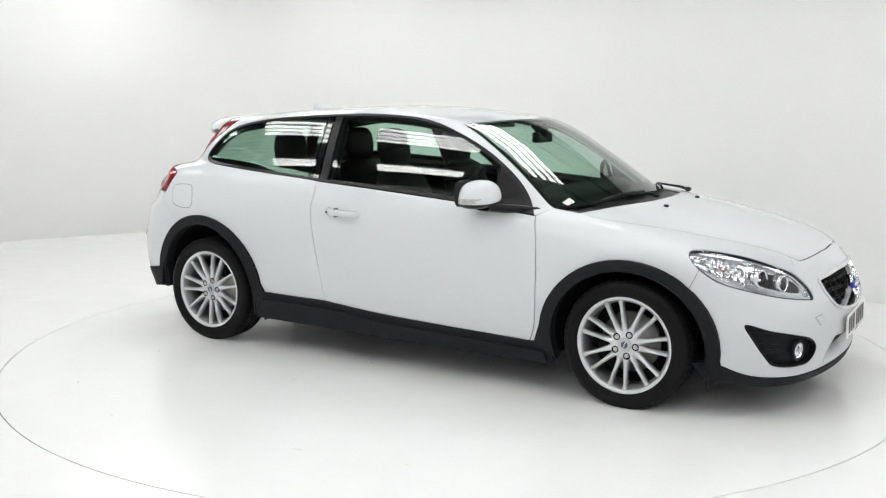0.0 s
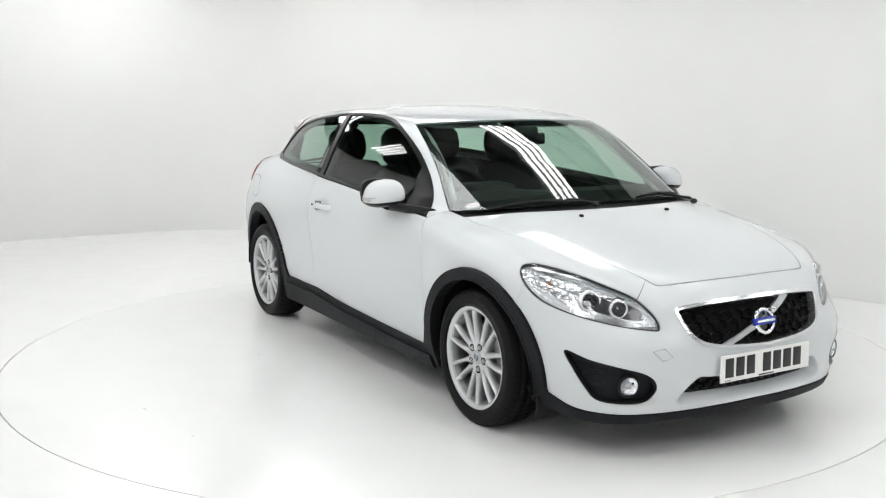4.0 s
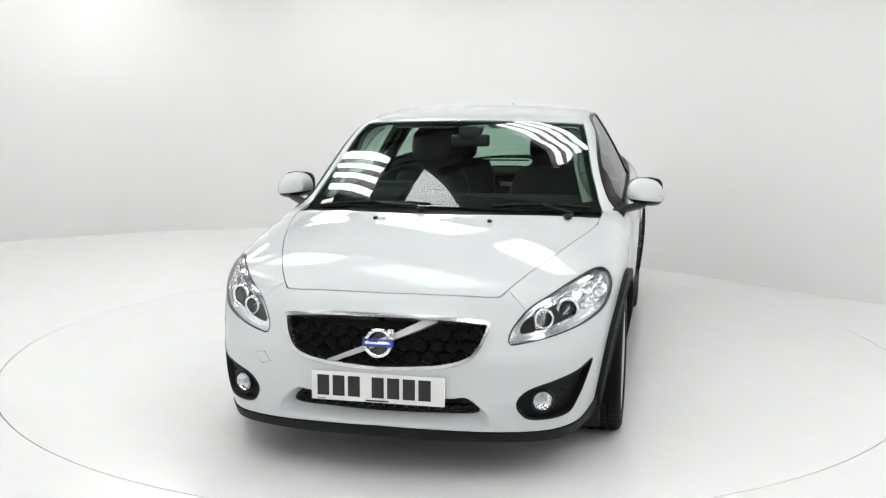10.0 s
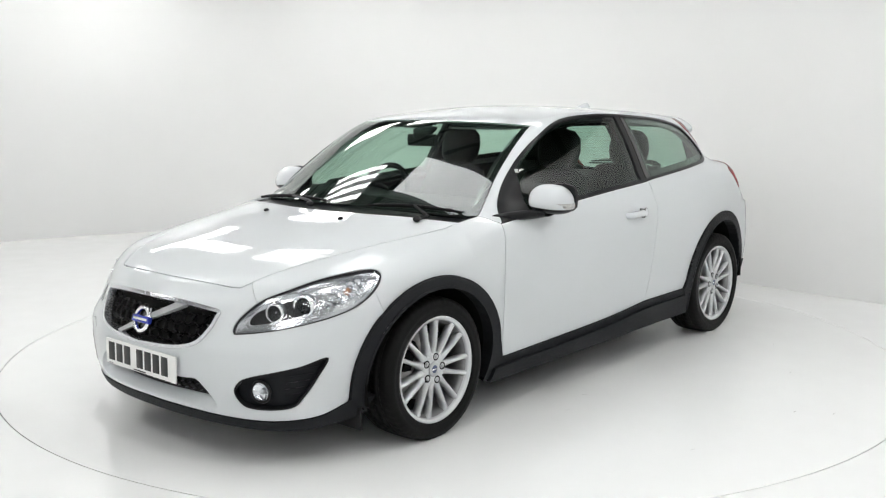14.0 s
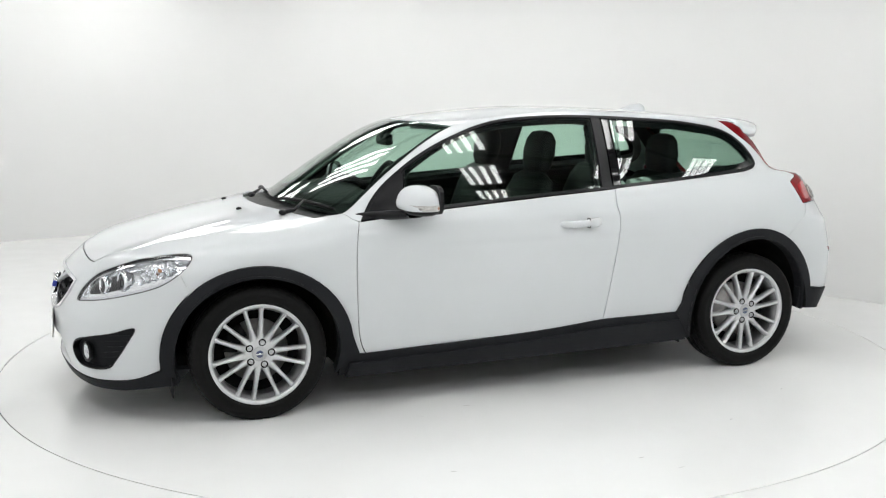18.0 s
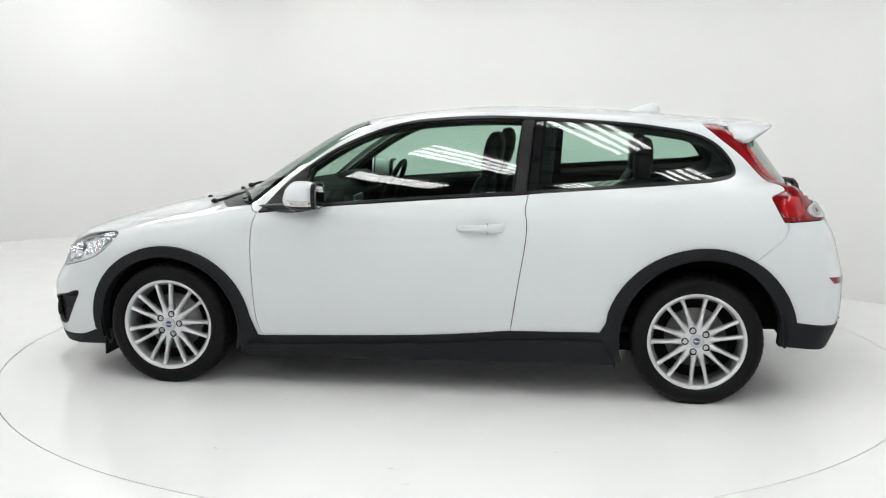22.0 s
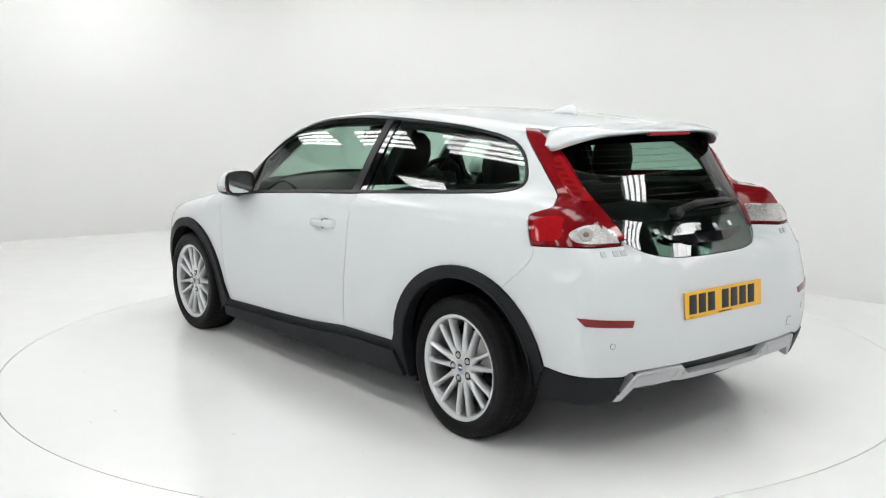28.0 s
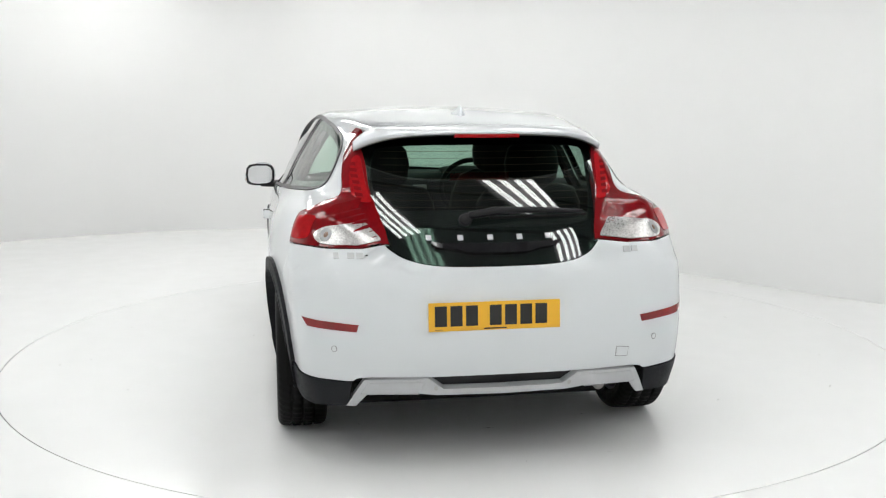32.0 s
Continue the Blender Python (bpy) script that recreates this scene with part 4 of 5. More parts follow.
for loop, out in ((deg_inset(INTAKE_HOLE[:, :2], -0.003), 0.0004), (INTAKE_HOLE[:, :2], -0.0006), (INTAKE_HOLE[:, :2] * 0.75 + I2 * 0.25, -0.010), (INTAKE_HOLE[:, :2] * 0.3 + I2 * 0.7, -0.034), (I2, -0.060)):
    on = lift("nose", loop)
    surround.append(on + slope(on) * out)
part("intake_surround", bmesh_of(sheet(surround, closed_v=True)), PAINT, intake, "white painted shelf round the intake")
honeycomb("intake_mesh", deg_inset(I2, 0.004), 2.6, 0.028, 0.008, MESH_BLACK, intake, -0.058)


def build_plate(name, mat, centre, out, tilt, label):
    """A number plate with its characters as plain bars."""
    plate = part(name, box(-0.26, 0.26, -0.004, 0.004, -0.0555, 0.0555, 0.003), mat, car, label)
    plate.matrix_basis = aimed(Vector(centre), Vector(out)) @ pose(0, 0, 0, tilt, 0, 0)
    x = -0.207
    for k in range(7):
        if k == 4:
            x += 0.033
        part("plate_bar", box(x, x + 0.047, 0.004, 0.0052, -0.0365, 0.0425, 0.001), INK, plate)
        x += 0.0605
    part("plate_line", box(-0.045, 0.045, 0.004, 0.005, -0.0505, -0.0455), INK, plate)
    part("plate_line", box(0.205, 0.235, 0.004, 0.005, -0.0495, -0.0475), INK, plate)
    return plate


build_plate("front_plate", PLATE_WHITE, (2.208, 0.0, 0.373), (1, 0, 0.02), 0, "white number plate with dark bars")
build_plate("rear_plate", PLATE_YELLOW, (-2.070, 0.04, 0.624), (-1, 0, 0.06), 0, "yellow number plate with dark bars")


def at_side(pts, s):
    return np.asarray(pts, float) * [s, 1]


MASK = material("grey_lamp_mask", (0.010, 0.010, 0.011), 0.4, grain=0.1)
for s in (1, -1):
    # headlamp: deep bowl, chrome edge, two lights and a corner indicator behind a clear lens
    hl = np.asarray(HEADLAMP) * [s, 1]
    lamp = patch("headlamp", "nose", hl, BOWL, car, off=-0.026, thick=-0.024, gap=0.001, label="clear headlamp with chrome rings and projector lens")
    patch("lens", "nose", hl, LENS, lamp, off=0.001, thick=0.002, gap=0.003)
    patch("lens_edge", "nose", hl, TRIM, lamp, [deg_inset(hl, 0.0028)], off=-0.002, thick=0.02, gap=0.0)
    patch("chrome_bezel", "nose", deg_inset(hl, 0.003), SATIN_CHROME, lamp, [deg_inset(hl, 0.016)], off=-0.010, thick=0.016, gap=0.0, step=0.02)
    patch("dark_mask", "nose", at_side(spline([(31.8, 0.578), (32.5, 0.614), (36.0, 0.645), (41, 0.672), (45.5, 0.680), (47.5, 0.660), (44.5, 0.622), (40, 0.600), (35, 0.582)], 5, close=True), s), MASK, lamp, off=-0.023, thick=0.002, gap=0.0)
    for d, z, r, depth, mat in ((44.6, 0.654, 0.047, 0.031, DARK), (37.8, 0.627, 0.041, 0.030, ALLOY)):
        c, n = at_nose(d * s, z, -depth)
        n = Vector((0.93, 0.36 * s, 0.05)).normalized()
        turned_at("lamp_ring", [(r * 0.74, 0.0), (r * 0.72, 0.014), (r * 0.78, 0.024), (r * 0.94, 0.022), (r * 1.02, 0.012), (r * 1.04, -0.010)], c, n, CHROME, lamp)
        turned_at("ring_back", [(r * 0.80, 0.002), (r * 0.72, -0.002)], c, n, CHROME, lamp)
        if mat is DARK:
            turned_at("projector_lens", [(r * 0.74, 0.004), (r * 0.6, 0.017), (r * 0.35, 0.024), (0.0005, 0.027)], c, n, GLOSS_BLACK, lamp, label="dark glass projector lens")
        else:
            turned_at("reflector_bowl", [(r * 0.74, 0.004), (r * 0.60, -0.010), (r * 0.3, -0.020), (0.0005, -0.022)], c, n, CHROME, lamp)
            turned_at("lamp_bulb", [(0.007, -0.018), (0.007, 0.004), (0.0004, 0.009)], c, n, ALLOY, lamp, 12)
    # faceted reflector of the corner indicator
    for k in range(5):
        for j in range(3):
            d, z = 50.0 + 2.0 * k + 0.8 * j, 0.655 + 0.026 * j + 0.010 * k
            c, n = at_nose(d * s, z, -0.018)
            turned_at("reflector_facet", [(0.016, 0.0), (0.011, -0.007), (0.0005, -0.011)], c, n, CHROME, lamp, 8)
    c, n = at_nose(55.0 * s, 0.710, -0.024)
    ball("indicator_bulb", c, 0.009, AMBER, lamp, (1, 1, 1.1))
    # fog lamp in its black recess
    pod = patch("fog_lamp_pod", "nose", at_side(FOG_POD, s), CLADDING, car, off=-0.030, thick=-0.030, gap=0.001, label="black fog lamp recess")
    patch("pod_edge", "nose", at_side(FOG_POD, s), TRIM, pod, [deg_inset(at_side(FOG_POD, s), 0.006)], off=0.001, thick=0.02, gap=0.0)
    for k in range(5):
        z = 0.290 + 0.026 * k
        d0, d1 = 40.5 + 0.2 * k, 44.0 + 1.0 * k
        patch("pod_rib", "nose", at_side([(d0, z), (d1, z + 0.006), (d1, z + 0.013), (d0, z + 0.007)], s), CLADDING, pod, off=-0.026, thick=0.006, gap=0.0)
    c, n = at_nose(35.2 * s, 0.318, -0.016)
    n = Vector((0.94, 0.30 * s, 0.0)).normalized()
    turned_at("fog_lamp_ring", [(0.037, -0.015), (0.047, 0.002), (0.044, 0.008), (0.037, 0.006)], c, n, TRIM, pod)
    turned_at("fog_reflector", [(0.037, 0.004), (0.028, -0.008), (0.001, -0.014)], c, n, CHROME, pod)
    turned_at("fog_bulb", [(0.010, -0.010), (0.010, 0.002), (0.0005, 0.005)], c, n, ALLOY, pod, 12)
    turned_at("fog_lens", [(0.037, 0.006), (0.022, 0.012), (0.0005, 0.014)], c, n, LENS, pod)


def flap(name, kind, loop, groove=0.003, label=""):
    """A cover set in the skin with a thin dark joint round it."""
    k = 0.0175 if kind in ("nose", "tail") else 1.0
    loop = np.asarray(loop, float)
    j = patch(name, kind, inset(loop * [k, 1], -groove) / [k, 1], GAP, car, [inset(loop * [k, 1], groove * 0.3) / [k, 1]], off=0.0006, thick=0.002, gap=0.0, step=0.02, label=label)
    patch("cover", kind, loop, PAINT, j, off=0.0012, thick=0.002, gap=0.0, step=0.02)


flap("fuel_flap", "right", spline([(-1.630, 0.915), (-1.560, 0.930), (-1.475, 0.928), (-1.452, 0.90), (-1.440, 0.83), (-1.465, 0.798), (-1.54, 0.795), (-1.612, 0.815), (-1.635, 0.86)], 5, close=True), label="white fuel filler flap")
flap("tow_eye_cover", "nose", [(-27.6, 0.470), (-30.2, 0.462), (-28.0, 0.424), (-25.8, 0.436)], 0.002)
flap("tow_eye_cover", "tail", [(-28.4, 0.475), (-31.2, 0.470), (-31.0, 0.434), (-28.2, 0.438)], 0.002)
for d, z in ((39.0, 0.504), (-37.5, 0.503)):
    t_ = np.radians(np.arange(0, 360, 24))
    flap("parking_sensor", "tail", np.stack([d + 0.0085 * np.cos(t_) / 0.0175, z + 0.0105 * np.sin(t_)], 1), 0.002)

# washer jets, wipers
for s in (1, -1):
    p = lift("top", [(1.308, 0.267 * s)])[0]
    ball("washer_jet", Vector(p) + Vector((0, 0, 0.004)), 0.016, TRIM, car, (0.9, 0.7, 0.55))


def on_top(x, y, up):
    p = lift("top", [(x, y)])
    return Vector(p[0]) + Vector(slope(p)[0]) * up


def build_wiper(pivot, tip0, tip1, elbow):
    w = put("wiper", tube([on_top(*pivot, 0.012), on_top(*elbow, 0.020), on_top(*[(a + b) / 2 for a, b in zip(tip0, tip1)], 0.018)], [0.010, 0.008, 0.005], 8), TRIM, car, "black windscreen wiper")
    blade = [on_top(tip0[0] + (tip1[0] - tip0[0]) * u, tip0[1] + (tip1[1] - tip0[1]) * u, 0.012) for u in np.linspace(0, 1, 9)]
    put("blade", tube(blade, 0.007, 6), RUBBER, w)
    spine = [on_top(tip0[0] + (tip1[0] - tip0[0]) * u, tip0[1] + (tip1[1] - tip0[1]) * u, 0.015 + 0.005 * math.sin(math.pi * u)) for u in np.linspace(0.08, 0.92, 7)]
    put("blade_holder", tube(spine, 0.005, 6), TRIM, w)
    ball("wiper_cap", on_top(*pivot, 0.014), 0.020, TRIM, w, (1, 1, 0.7))


build_wiper((1.150, 0.60), (1.112, 0.24), (0.925, 0.69), (1.10, 0.62))
build_wiper((1.185, -0.08), (1.050, -0.62), (1.105, -0.05), (1.155, -0.12))

# windscreen: dark printed border, a small white ticket, the mirror's foot
hs = np.asarray(screen_loop)
patch("screen_border", "top", hs, DARK, car, [inset(keep_corners(hs, 0.03), 0.034)], off=-0.006, thick=0.002, gap=0.004)
patch("screen_foot_border", "top", path(SCREEN_FOOT - [0.02, 0], (SCREEN_FOOT - [0.085, 0])[::-1] * [1, 0.985]), DARK, car, off=-0.0075, thick=0.002, gap=0.0)
patch("screen_foot_border", "top", path((SCREEN_FOOT - [0.02, 0]) * [1, -1], (SCREEN_FOOT - [0.085, 0])[::-1] * [1, -0.985]), DARK, car, off=-0.0075, thick=0.002, gap=0.0)
patch("paper_ticket", "top", [(0.905, -0.665), (0.935, -0.665), (0.945, -0.600), (0.915, -0.600)], WHITE_PLASTIC, car, off=0.001, thick=0.001, gap=0.0, label="small white paper ticket")


# ---- door handles, mirrors, aerial ----
for s in (1, -1):
    rows = []
    for u in np.linspace(0, 1, 14):
        x = -0.172 - 0.232 * u
        out = 0.893 + 0.030 * min(1, math.sin(math.pi * min(max(u * 1.02, 0), 1)) * 1.8) - 0.004
        half = 0.0165 + 0.006 * (u > 0.62) * min(1, (u - 0.62) * 12) - (0.006 if u in (0, 1) else 0)
        z = 0.832 + 0.006 * u
        rows.append([(x, s * (out + dy), z + dz) for dy, dz in ((-0.022, -half), (-0.006, -half), (0.0, -half * 0.7), (0.002, 0), (0.0, half * 0.7), (-0.006, half), (-0.022, half))])
    bm = bmesh_of(sheet(rows, closed_v=True))
    bmesh.ops.holes_fill(bm, edges=[e for e in bm.edges if e.is_boundary], sides=0)
    h = part("door_handle", bm, PAINT, car, "white pull door handle")
    part("handle_joint", box(-0.3245, -0.3225, min(s * 0.885, s * 0.9195), max(s * 0.885, s * 0.9195), 0.812, 0.861), GAP, h)
    if s < 0:
        part("key_lock", box(-0.382, -0.372, -0.922, -0.915, 0.834, 0.844, 0.002), TRIM, h)


def build_mirror(s):
    def shell(z0, z1, grow=1.0, y0=-1.0, x0=-1.0, n=22, m=26):
        rows = []
        for i in range(n + 1):
            w = z0 + (z1 - z0) * i / n
            ring = []
            for k in range(m):
                a = 2 * math.pi * k / m
                c, sn = math.cos(a), math.sin(a)
                r = max(1 - abs(w) ** 2.6, 0.0) ** (1 / 2.2)
                ex = math.copysign(abs(c) ** 0.72, c)
                ey = math.copysign(abs(sn) ** 0.72, sn)
                front = 0.100 - 0.030 * w if c > 0 else 0.085
                yy = 0.938 + 0.092 * ey * r * grow * (1 - 0.12 * w)
                xx = 0.572 + front * ex * r * grow - 0.02 * (yy - 0.938) / 0.09 * (c > 0) + (0.012 * w)
                zz = 0.988 + 0.070 * w * grow - 0.010 * (yy - 0.90) / 0.1
                ring.append((max(xx, 0.492), s * yy, zz))
            rows.append(ring)
        return rows
    mir = thing_part("door_mirror", "door mirror with a white cap and clear indicator")
    cap = bmesh_of(sheet(shell(-0.52, 1.0), closed_v=True))
    part("cap", cap, PAINT, mir)
    low = bmesh_of(sheet(shell(-1.0, -0.53), closed_v=True))
    bmesh.ops.holes_fill(low, edges=[e for e in low.edges if e.is_boundary], sides=0)
    part("lower_shell", low, TRIM, mir)
    arm = []
    for u in np.linspace(0, 1, 8):
        x, y, z = 0.60 + 0.20 * u, 0.945 - 0.165 * u, 0.922 - 0.018 * u
        hw, hh = 0.050 + 0.012 * u, 0.020 + 0.004 * math.sin(math.pi * u)
        arm.append([(x + hw * math.cos(a), s * (y + 0.022 * math.sin(a) * 0.6), z + hh * math.sin(a)) for a in np.linspace(0, 2 * math.pi, 12, endpoint=False)])
    part("arm", bmesh_of(sheet(arm, closed_v=True)), TRIM, mir)
    rows = shell(-0.86, 0.86, 0.97)
    face = []
    for i in range(13):
        t = 2 * math.pi * i / 13
        face.append((0.4905, s * (0.938 + 0.074 * math.copysign(abs(math.cos(t)) ** 0.6, math.cos(t))), 0.985 + 0.056 * math.copysign(abs(math.sin(t)) ** 0.6, math.sin(t))))
    bm = bmesh.new()
    f = bm.faces.new([bm.verts.new(v) for v in face])
    ex = bmesh.ops.extrude_face_region(bm, geom=[f])
    bmesh.ops.translate(bm, verts=[v for v in ex["geom"] if isinstance(v, bmesh.types.BMVert)], vec=(-0.003, 0, 0))
    bmesh.ops.recalc_face_normals(bm, faces=bm.faces)
    part("mirror_glass", bm, CHROME, mir, "mirror glass", smooth=False)
    bm = bmesh.new()
    rim = [(0.4915, v[1] + (v[1] - s * 0.938) * 0.18, v[2] + (v[2] - 0.985) * 0.20) for v in face]
    f = bm.faces.new([bm.verts.new(v) for v in rim])
    ex = bmesh.ops.extrude_face_region(bm, geom=[f])
    bmesh.ops.translate(bm, verts=[v for v in ex["geom"] if isinstance(v, bmesh.types.BMVert)], vec=(0.02, 0, 0))
    bmesh.ops.recalc_face_normals(bm, faces=bm.faces)
    part("glass_surround", bm, TRIM, mir, smooth=False)
    # indicator at the outer end
    lens = []
    for w in np.linspace(-0.50, -0.10, 6):
        ring = []
        for a in np.linspace(25, 140, 14):
            c, sn = math.cos(radians(a)), math.sin(radians(a))
            r = max(1 - abs(w) ** 2.6, 0) ** (1 / 2.2) * 1.02
            ex_, ey = math.copysign(abs(c) ** 0.72, c), abs(sn) ** 0.72
            yy = 0.938 + 0.092 * ey * r * (1 - 0.12 * w)
            xx = 0.572 + (0.100 if c > 0 else 0.085) * ex_ * r - 0.02 * (yy - 0.938) / 0.09 * (c > 0) + 0.012 * w
            ring.append((max(xx, 0.493), s * yy, 0.988 + 0.070 * w - 0.010 * (yy - 0.90) / 0.1))
        lens.append(ring)
    bm = bmesh_of(sheet(lens))
    part("indicator_lens", bm, INDICATOR, mir, "clear indicator lens")
    ball("indicator_bulb", Vector((0.525, s * 1.022, 0.955)), 0.010, AMBER, mir, (1.2, 0.5, 0.9))
    ball("puddle_lamp", Vector((0.64, s * 0.90, 0.907)), 0.014, LENS_SOLID, mir, (1.4, 1, 0.5))


def thing_part(name, label):
    ob = new(name)
    ob.parent = car
    return tagged(ob, label)


LAMP_CORE = material("smoked_amber", (0.20, 0.11, 0.07), 0.3, coat=0.6, grain=0.3, grain_size=90)
INDICATOR = material("clear_ribbed_lens", (0.50, 0.49, 0.48), 0.3, coat=1.0, grain=0.6, grain_size=120, metal=0.35)
LENS_SOLID = material("frosted_lens", (0.75, 0.76, 0.78), 0.15, coat=1.0, grain=0.2, grain_size=120)
build_mirror(1)
build_mirror(-1)

rows = []
for u in np.linspace(0, 1, 12):
    x = -0.985 - 0.185 * u
    base = float(roof_line(x)) - 0.006
    h = 0.055 * (1 - (1 - u) ** 1.8) if u < 0.85 else 0.055 * (1 - 0.15**1.8) * (1 - (u - 0.85) * 2.2)
    w = 0.028 * math.sin(math.pi * (0.15 + 0.75 * u)) + 0.004
    rows.append([(x, -w, base), (x, -w * 0.8, base + h * 0.35), (x, -w * 0.28, base + h * 0.85), (x, 0, base + h), (x, w * 0.28, base + h * 0.85), (x, w * 0.8, base + h * 0.35), (x, w, base)])
bm = bmesh_of(sheet(rows, closed_v=True))
bmesh.ops.holes_fill(bm, edges=[e for e in bm.edges if e.is_boundary], sides=0)
part("aerial_fin", bm, PAINT, car, "white shark-fin aerial")

# ---- rear: spoiler, glass details, lamps, diffuser ----
lip_x, lip_z = curve(0, -1.735, 0.25, -1.72, 0.42, -1.662, 0.52, -1.59, 0.56, -1.54), curve(0, 1.318, 0.25, 1.317, 0.42, 1.303, 0.52, 1.272, 0.56, 1.25)
start_x = curve(0, -1.50, 0.3, -1.49, 0.478, -1.47, 0.53, -1.49, 0.56, -1.52)
rows = []
for y in np.linspace(-0.535, 0.535, 41):
    ay = abs(y)
    x0, x1, z1 = float(start_x(ay)), float(lip_x(ay)), float(lip_z(ay))
    top = lift("top", [(x0 - 0.002, y), (x0 - 0.04, y), (x0 * 0.55 + x1 * 0.45, y)])
    z0 = float(top[0][2])
    drop = 0.012 + 0.016 * (ay / 0.53) ** 2.5
    xm = x0 * 0.5 + x1 * 0.5
    zm = z0 * 0.45 + z1 * 0.55 + 0.012
    rows.append([(x0, y, z0 - 0.012), (x0, y, z0), (x0 * 0.75 + x1 * 0.25, y, z0 * 0.72 + z1 * 0.28 + 0.008), (xm, y, zm), (x0 * 0.25 + x1 * 0.75, y, z0 * 0.2 + z1 * 0.8 + 0.007), (x1 + 0.012, y, z1 + 0.002), (x1, y, z1 - 0.003), (x1 - 0.001, y, z1 - 0.008), (x1 + 0.006, y, z1 - drop), (x1 + 0.03, y, z1 - drop - 0.004), (x1 + 0.10, y, z1 - drop + 0.012), (x0 * 0.75 + x1 * 0.25, y, z1 - drop + 0.02)])
bm = bmesh_of(sheet(rows, closed_v=True))
bmesh.ops.holes_fill(bm, edges=[e for e in bm.edges if e.is_boundary], sides=0)
under = []
for y in np.linspace(-0.525, 0.525, 33):
    ay = abs(y)
    x0, x1, z1, drop = float(start_x(ay)), float(lip_x(ay)), float(lip_z(ay)), 0.012 + 0.016 * (ay / 0.53) ** 2.5
    under.append([(x1 + 0.008, y, z1 - drop - 0.003), (x1 + 0.03, y, z1 - drop - 0.008), (x1 + 0.10, y, z1 - drop + 0.008), (x0 * 0.75 + x1 * 0.25, y, z1 - drop + 0.016)])
spoiler = part("roof_spoiler", bm, PAINT, car, "white roof spoiler over the tailgate")
part("spoiler_underside", bmesh_of(sheet(under)), TRIM, spoiler, "black underside of the spoiler")
rows = []
for y in np.linspace(-0.135, 0.135, 15):
    x1, z1 = float(lip_x(abs(y))), float(lip_z(abs(y)))
    rows.append([(x1 + 0.002, y, z1 - 0.011), (x1 + 0.0005, y, z1 - 0.013), (x1 + 0.004, y, z1 - 0.026), (x1 + 0.03, y, z1 - 0.028)])
part("high_brake_lamp", bmesh_of(sheet(rows, closed_v=True)), BRIGHT_RED, spoiler, "slim red high brake lamp")
ball("washer_nozzle", Vector((-1.53, -0.33, 1.330)), 0.007, RED_LENS, spoiler, (1, 1, 1.2))

pane = np.asarray(whole(REAR_PANE))[:, :2]
patch("glass_border", "rear", pane, GLOSS_BLACK, rear_pane, [inset(keep_corners(pane, 0.03), 0.045)], off=-0.008, thick=0.003, gap=0.004)
patch("glass_foot", "rear", whole([(0, 0.945), (0.30, 0.945), (0.46, 0.965), (0.485, 0.95), (0.455, 0.905), (0.41, 0.865), (0.345, 0.832), (0.23, 0.815), (0, 0.812)]), GLOSS_BLACK, rear_pane, off=-0.010, thick=0.003, gap=0.0)
patch("tailgate_grip", "rear", whole(spline([(0, 0.880), (0.22, 0.882), (0.262, 0.889), (0.24, 0.868), (0.16, 0.858), (0.12, 0.848), (0, 0.846)], 5)), GLOSS_BLACK, rear_pane, off=0.014, thick=0.016, gap=0.0, label="gloss black tailgate grip")
for y in (0.270, 0.146, 0.026, -0.094, -0.214):
    patch("badge_letter", "rear", [(y - 0.011, 0.897), (y + 0.011, 0.897), (y + 0.011, 0.915), (y - 0.011, 0.915)], SILVER, rear_pane, off=0.003, thick=0.005, gap=0.0)
for y0, y1 in ((0.648, 0.628), (0.596, 0.570), (0.562, 0.536), (-0.512, -0.540), (-0.548, -0.574)):
    patch("model_badge", "rear", [(y1, 0.842), (y0, 0.842), (y0, 0.863), (y1, 0.863)], SILVER, car, off=0.003, thick=0.004, gap=0.0)
for k in range(9):
    z = 1.02 + 0.027 * k
    patch("heater_wire", "rear", [(-0.44, z), (0.44, z), (0.44, z + 0.0012), (-0.44, z + 0.0012)], HEATER_WIRE, rear_pane, off=-0.006, thick=0.0005, gap=0.0, step=0.05)


def on_rear(y, z, out):
    p = lift("rear", [(y, z)])
    return Vector(p[0]) + Vector(slope(p)[0]) * out


rw = put("rear_wiper", tube([on_rear(0.105, 0.972, 0.03), on_rear(0.0, 0.984, 0.040), on_rear(-0.20, 0.989, 0.030), on_rear(-0.38, 0.984, 0.016)], [0.016, 0.016, 0.011, 0.006], 10), TRIM, car, "black rear wiper")
put("blade", tube([on_rear(y, 0.975, 0.008) for y in np.linspace(0.02, -0.40, 8)], 0.006, 6), RUBBER, rw)
turned_at("wiper_pivot", [(0.026, -0.01), (0.026, 0.026), (0.020, 0.036), (0.001, 0.040)], on_rear(0.118, 0.970, 0.0), (-1, 0, 0.3), TRIM, rw, 20)

for s in (1, -1):
    patch("lamp_seal", "rear", at_side([(0.22, 0.79), (0.46, 0.80), (0.585, 0.87), (0.60, 1.0), (0.575, 1.1), (0.555, 1.26), (0.46, 1.26), (0.49, 1.1), (0.475, 0.98), (0.43, 0.90), (0.34, 0.845), (0.22, 0.825)], s), GLOSS_BLACK, car, off=-0.020, thick=0.004, gap=0.0)
REVERSE = spline([(49.0, 0.922), (46.5, 0.950), (42.5, 0.958), (39.5, 0.935), (35.2, 0.893), (40, 0.890), (46.5, 0.893)], 6, close=True)
UPPER_CELL = spline([(42.5, 1.035), (47.5, 1.04), (51.5, 1.08), (54.0, 1.13), (56.5, 1.20), (54.0, 1.21), (50.0, 1.15), (46, 1.085)], 5, close=True)
